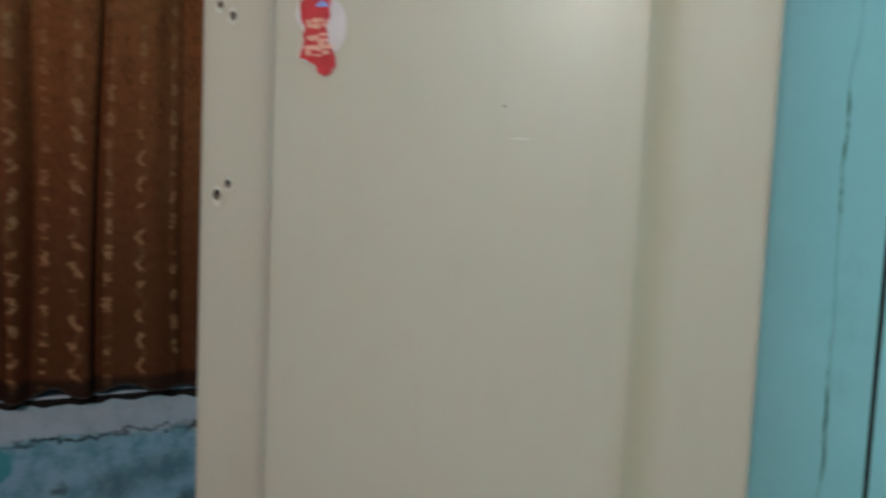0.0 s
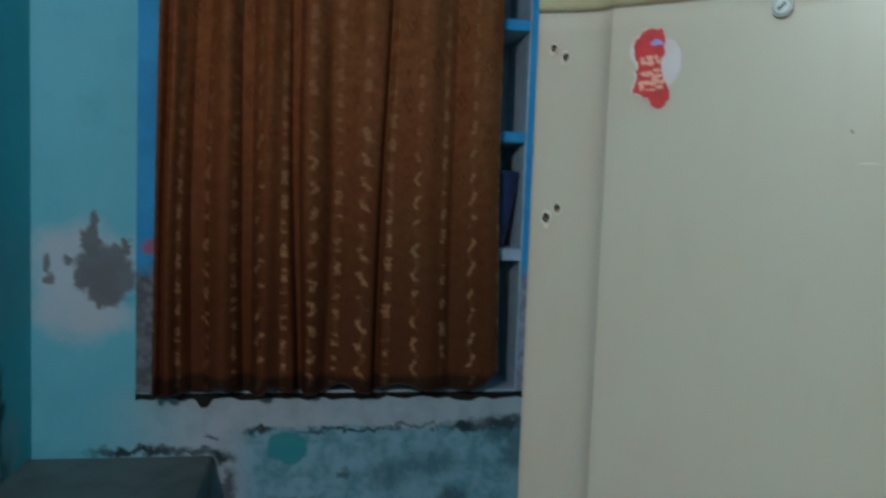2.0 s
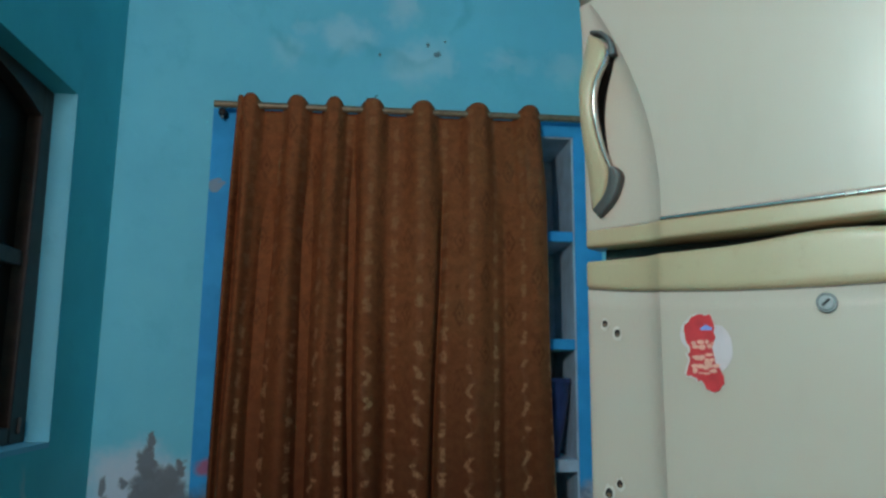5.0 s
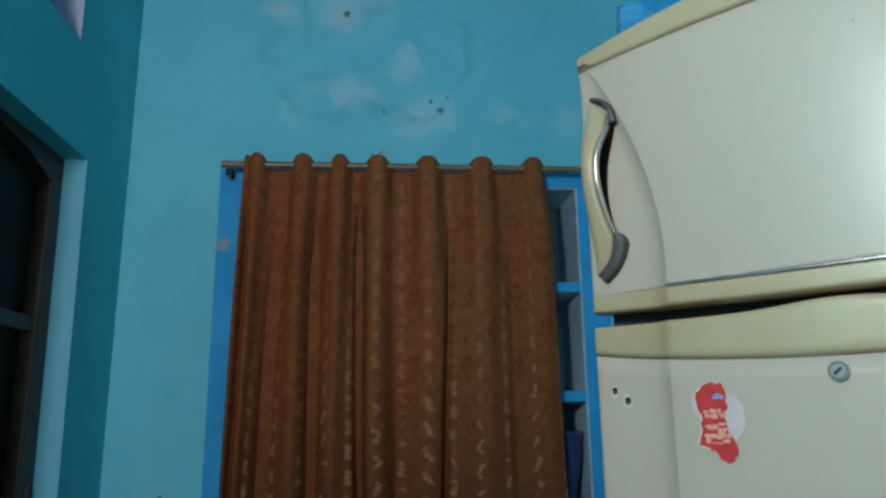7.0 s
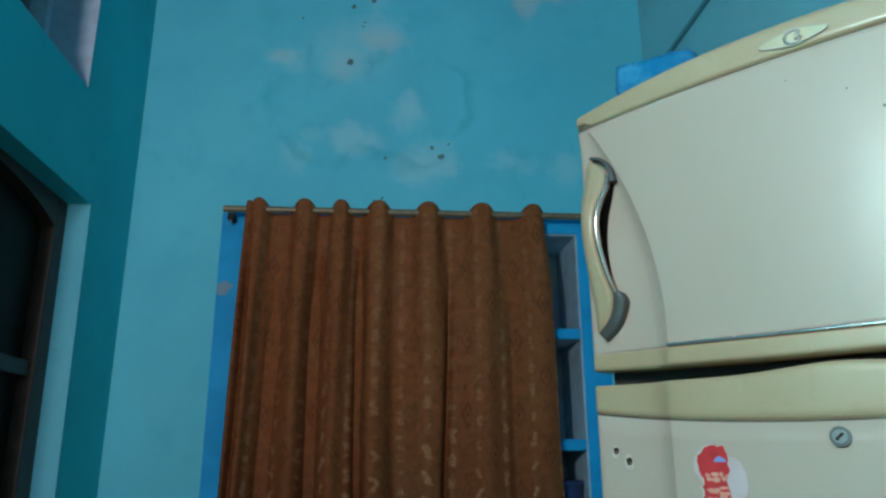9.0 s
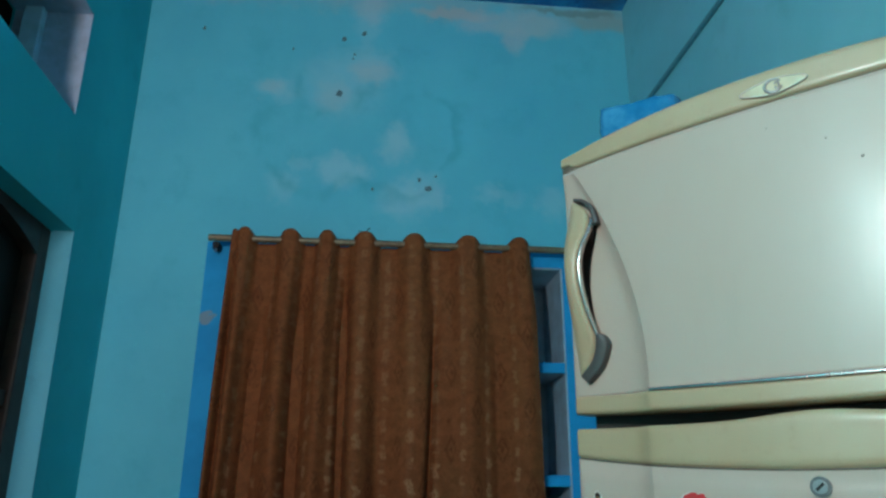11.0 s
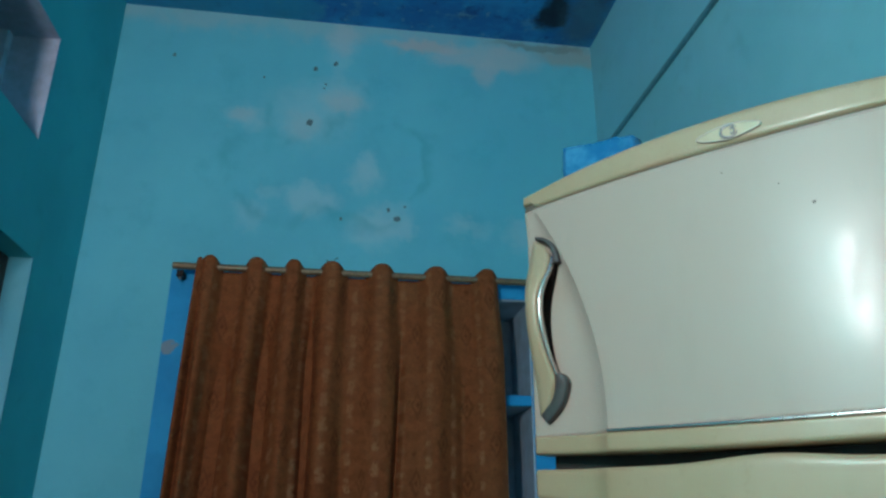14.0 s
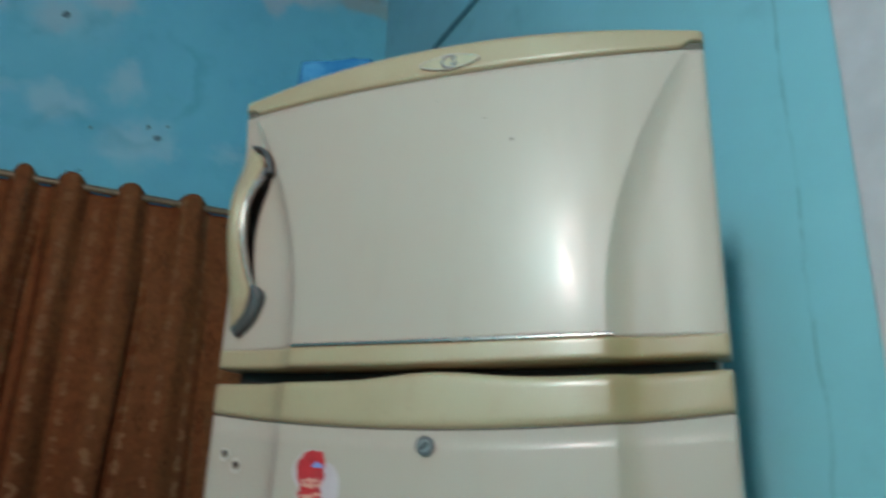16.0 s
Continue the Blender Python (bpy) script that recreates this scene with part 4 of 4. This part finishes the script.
    lk = part("lock", tube([c, c + Vector((0, -0.004, 0))], 0.0098, 24), M_LOCK, ld, "round chrome key lock")
    part("lock_core", tube([c + Vector((0, -0.004, 0)), c + Vector((0, -0.0058, 0))], 0.0068, 20), M_CHROME, lk)
    # black bar on the core paints the dark of the key slot
    bm = box((-0.0048, -0.0008, -0.0013), (0.0048, 0.0, 0.0013))
    bm.transform(Matrix.Translation(c + Vector((0, -0.0058, 0))) @ Matrix.Rotation(radians(-42), 4, "Y"))
    part("keyhole", bm, M_BLACK, lk)
    # screw holes of the lost handle
    for u, z, k in ((0.0275, 1.4190, 0.9), (0.0445, 1.4065, 1.0), (0.0420, 1.2290, 1.0), (0.0270, 1.2170, 1.25)):
        rough_edge = [(0.0062 * k * math.cos(t) * random.uniform(0.75, 1.3), 0.0076 * k * math.sin(t) * random.uniform(0.75, 1.35)) for t in (2 * math.pi * i / 14 for i in range(14))]
        chip = part("chipped_rim", flat_patch(rough_edge, z - 0.001, u, chamfer(u, 0.108) + 0.0005, 0.0006), M_RIM, ld, "chipped pale rim of a screw hole")
        # flat black patch stands in for the dark inside the hole
        hole = [(0.0042 * k * math.cos(t) * random.uniform(0.85, 1.15), 0.0048 * k * math.sin(t) * random.uniform(0.9, 1.1)) for t in (2 * math.pi * i / 12 for i in range(12))]
        part("screw_hole", flat_patch(hole, z, u, chamfer(u, 0.108) + 0.0013, 0.0006), M_BLACK, chip)
        bit = [(0.0030 * k * math.cos(t) * random.uniform(0.4, 1.2) + 0.001, 0.0024 * k * math.sin(t) * random.uniform(0.4, 1.2) - 0.0018) for t in (2 * math.pi * i / 9 for i in range(9))]
        part("broken_plug", flat_patch(bit, z, u, chamfer(u, 0.108) + 0.0021, 0.0006), M_PLUG, chip)
    return r


refrigerator()


def sticker():
    st = thing("sticker", "torn red sticker with pale glue residue on the refrigerator door", "sticker", m=FRIDGE)
    random.seed(3)
    o, z0, u0 = PANEL + 0.0008, 1.382, 0.157
    glue = [(0.012 + 0.026 * math.cos(t) * random.uniform(0.95, 1.03), 0.008 + 0.034 * math.sin(t) * random.uniform(0.95, 1.03)) for t in (2 * math.pi * i / 26 for i in range(26))]
    part("glue_residue", flat_patch([(0.017 + (a - 0.012) * 0.62, 0.004 + (b - 0.008) * 0.74) for a, b in glue], z0, u0, o, 0.0004), M_GLUE, st, "pale lilac glue residue")
    part("glue_residue", flat_patch([(-0.012 + (a - 0.012) * 0.52, 0.020 + (b - 0.008) * 0.50) for a, b in glue], z0, u0, o - 0.0002, 0.0003), M_GLUE, st)
    shape = [(-0.020, 0.030), (-0.012, 0.038), (-0.004, 0.042), (0.004, 0.040), (0.012, 0.038), (0.014, 0.032), (0.013, 0.022), (0.015, 0.014), (0.011, 0.004), (0.013, -0.004),
             (0.014, -0.012), (0.018, -0.018), (0.022, -0.026), (0.022, -0.034), (0.017, -0.041), (0.010, -0.043), (0.003, -0.040), (0.000, -0.034), (-0.003, -0.031), (-0.008, -0.029),
             (-0.015, -0.025), (-0.019, -0.026), (-0.019, -0.019), (-0.015, -0.010), (-0.017, -0.002), (-0.014, 0.004), (-0.018, 0.010), (-0.020, 0.020)]
    torn = []
    for (a, b), (c, d) in zip(shape, shape[1:] + shape[:1]):
        torn += [(a + random.uniform(-0.0008, 0.0008), b + random.uniform(-0.0008, 0.0008)), ((a + c) / 2 + random.uniform(-0.0018, 0.0018), (b + d) / 2 + random.uniform(-0.0018, 0.0018))]
    shape = torn
    part("paper_backing", flat_patch([(a * 1.05 - 0.0010 + random.uniform(-0.0012, 0.0008), b * 1.02 + 0.0004 + random.uniform(-0.0012, 0.001)) for a, b in shape], z0, u0, o + 0.0002, 0.0003), M_CHIP, st, "torn white paper edge")
    part("red_paper", flat_patch(shape, z0, u0, o + 0.0005, 0.0004), M_RED, st)
    for z, a, b in ((0.010, -0.013, 0.011), (0.006, -0.012, 0.006), (-0.004, -0.013, 0.009), (-0.008, -0.010, 0.010), (-0.0135, -0.014, 0.011), (-0.017, -0.012, 0.012), (-0.0215, -0.012, 0.014)):
        x = a
        while x < b:
            w = random.uniform(0.003, 0.011)
            h = random.uniform(0.0010, 0.0030)
            y = z + random.uniform(-0.0016, 0.0016)
            rag = [(x + w * (0.5 + 0.5 * math.cos(t)) + random.uniform(-0.0006, 0.0006), y + h * math.sin(t) + random.uniform(-0.0005, 0.0005)) for t in (2 * math.pi * i / 7 for i in range(7))]
            part("print_bar", flat_patch(rag, z0, u0, o + 0.001, 0.0003), M_PINK, st)
            x += w * 0.8 + random.uniform(0.0, 0.003)
    part("print_mark", flat_patch([(-0.001, 0.026), (0.005, 0.030), (0.012, 0.026), (0.012, 0.0235), (-0.001, 0.0235)], z0, u0, o + 0.001, 0.0003), M_BLUEMARK, st, "small blue print mark")
    return st


sticker()


def plastic_bag():
    b = thing("plastic_bag", "crumpled blue polythene bag on top of the refrigerator", "bag", m=FRIDGE @ pose(0.093, 0.10, 1.858))
    bm = bmesh.new()
    bmesh.ops.create_cube(bm, size=2)
    bmesh.ops.subdivide_edges(bm, edges=bm.edges[:], cuts=15, use_grid_fill=True)
    for v in bm.verts:
        p = v.co * 0.80 + v.co.normalized() * 0.22
        crease = abs(noise.noise(v.co * 1.9)) + 0.6 * abs(noise.noise(v.co * 4.3 + Vector((4, 1, 2))))
        p -= v.co.normalized() * 0.16 * crease
        high = 0.056 - 0.009 * p.x + 0.003 * math.exp(-((p.x - 0.4) / 0.3) ** 2)
        v.co = Vector((p.x * 0.062 + 0.004, p.y * 0.050, max(0.0, 0.048 + p.z * high)))
    part("film", bm, M_BAG, b, smooth=True)
    return b


plastic_bag()


def bucket():
    b = thing("bucket", "dark navy plastic bucket standing on a recess shelf", "bucket", m=ROOM @ pose(0.424, 0.072, 1.058))
    bm = bmesh.new()
    prof = [(0.0, 0.0), (0.050, 0.0), (0.056, 0.004), (0.095, 0.15), (0.114, 0.23), (0.118, 0.28), (0.125, 0.285), (0.125, 0.302), (0.120, 0.304), (0.112, 0.28), (0.090, 0.15), (0.050, 0.012), (0.0, 0.012)]
    n = 36
    rings = []
    for r, z in prof:
        rings.append([bm.verts.new((r * 0.68 * math.cos(2 * math.pi * i / n), r * 0.68 * math.sin(2 * math.pi * i / n), z * 0.93)) for i in range(n)] if r else [bm.verts.new((0, 0, z))])
    for a, c in zip(rings, rings[1:]):
        for i in range(n):
            j = (i + 1) % n
            if len(a) == 1:
                bm.faces.new((a[0], c[i], c[j]))
            elif len(c) == 1:
                bm.faces.new((a[i], a[j], c[0]))
            else:
                bm.faces.new((a[i], a[j], c[j], c[i]))
    part("body", bm, M_BUCKET, b, smooth=True)
    return b


bucket()


def trunk():
    # low grey shape of unclear nature, built as a box; lid and hasp are added
    t = thing("grey_box", "low grey-green shape against the wall, built as a lidded box", "trunk", m=ROOM @ pose(-0.860, -0.29, 0))
    part("body", box((-0.30, -0.27, 0), (0.30, 0.27, 0.265), 0.008), M_TRUNK, t)
    part("lid", box((-0.308, -0.277, 0.267), (0.308, 0.275, 0.322), 0.014, 3), M_TRUNK, t)
    part("hasp", box((0.0, -0.284, 0.18), (0.035, -0.277, 0.24), 0.003), M_GREY, t)
    return t


trunk()

# cable casing on the east wall
cab = thing("cable", "thin dark cable casing running along the wall", "cable", m=ROOM @ pose(XR, -1.9, 2.868))
part("casing", box((-0.012, 0, 0), (0, 1.895, 0.018), 0.003), M_CABLE, cab)

# nails and chipped plaster on the wall
random.seed(11)
for x, z, s in ((-0.364, 2.945, 0.016), (-0.358, 3.199, 0.012), (-0.273, 3.234, 0.011), (-0.31, 3.13, 0.006), (-0.315, 3.11, 0.005), (-0.56, 3.14, 0.006), (-0.921, 3.209, 0.009), (-0.035, 2.582, 0.010), (-0.218, 2.534, 0.007), (0.0, 2.545, 0.016), (0.03, 2.60, 0.006)):
    bm = bmesh.new()
    ring = [(s * random.uniform(0.45, 1.1) * math.cos(a), s * random.uniform(0.4, 1.3) * math.sin(a)) for a in (2 * math.pi * i / 7 for i in range(7))]
    fr = [bm.verts.new((a, -0.002, b)) for a, b in ring]
    bk = [bm.verts.new((a * 1.15, 0.001, b * 1.15)) for a, b in ring]
    bm.faces.new(fr)
    for i in range(7):
        bm.faces.new((fr[i], fr[(i + 1) % 7], bk[(i + 1) % 7], bk[i]))
    ch = part("plaster_chip", bm, M_CEMENT)
    ch.matrix_world = ROOM @ pose(x, YB, z)
    tagged(ch, "small grey chip in the painted plaster wall", "plaster chip", "chips in the wall")

hook = thing("wire_hook", "thin twisted wire end behind the curtain rod", "wire", m=ROOM @ pose(-0.24, RY + 0.02, RZ + 0.015))
part("wire", tube([(0.0, 0, 0), (0.004, -0.004, 0.03), (0.012, -0.006, 0.045), (0.020, -0.004, 0.05)], 0.0018, 6), M_BLACK, hook)
part("wire", tube([(0.0, 0, 0.03), (-0.012, -0.004, 0.036), (-0.022, -0.004, 0.038)], 0.0014, 6), M_BLACK, hook)
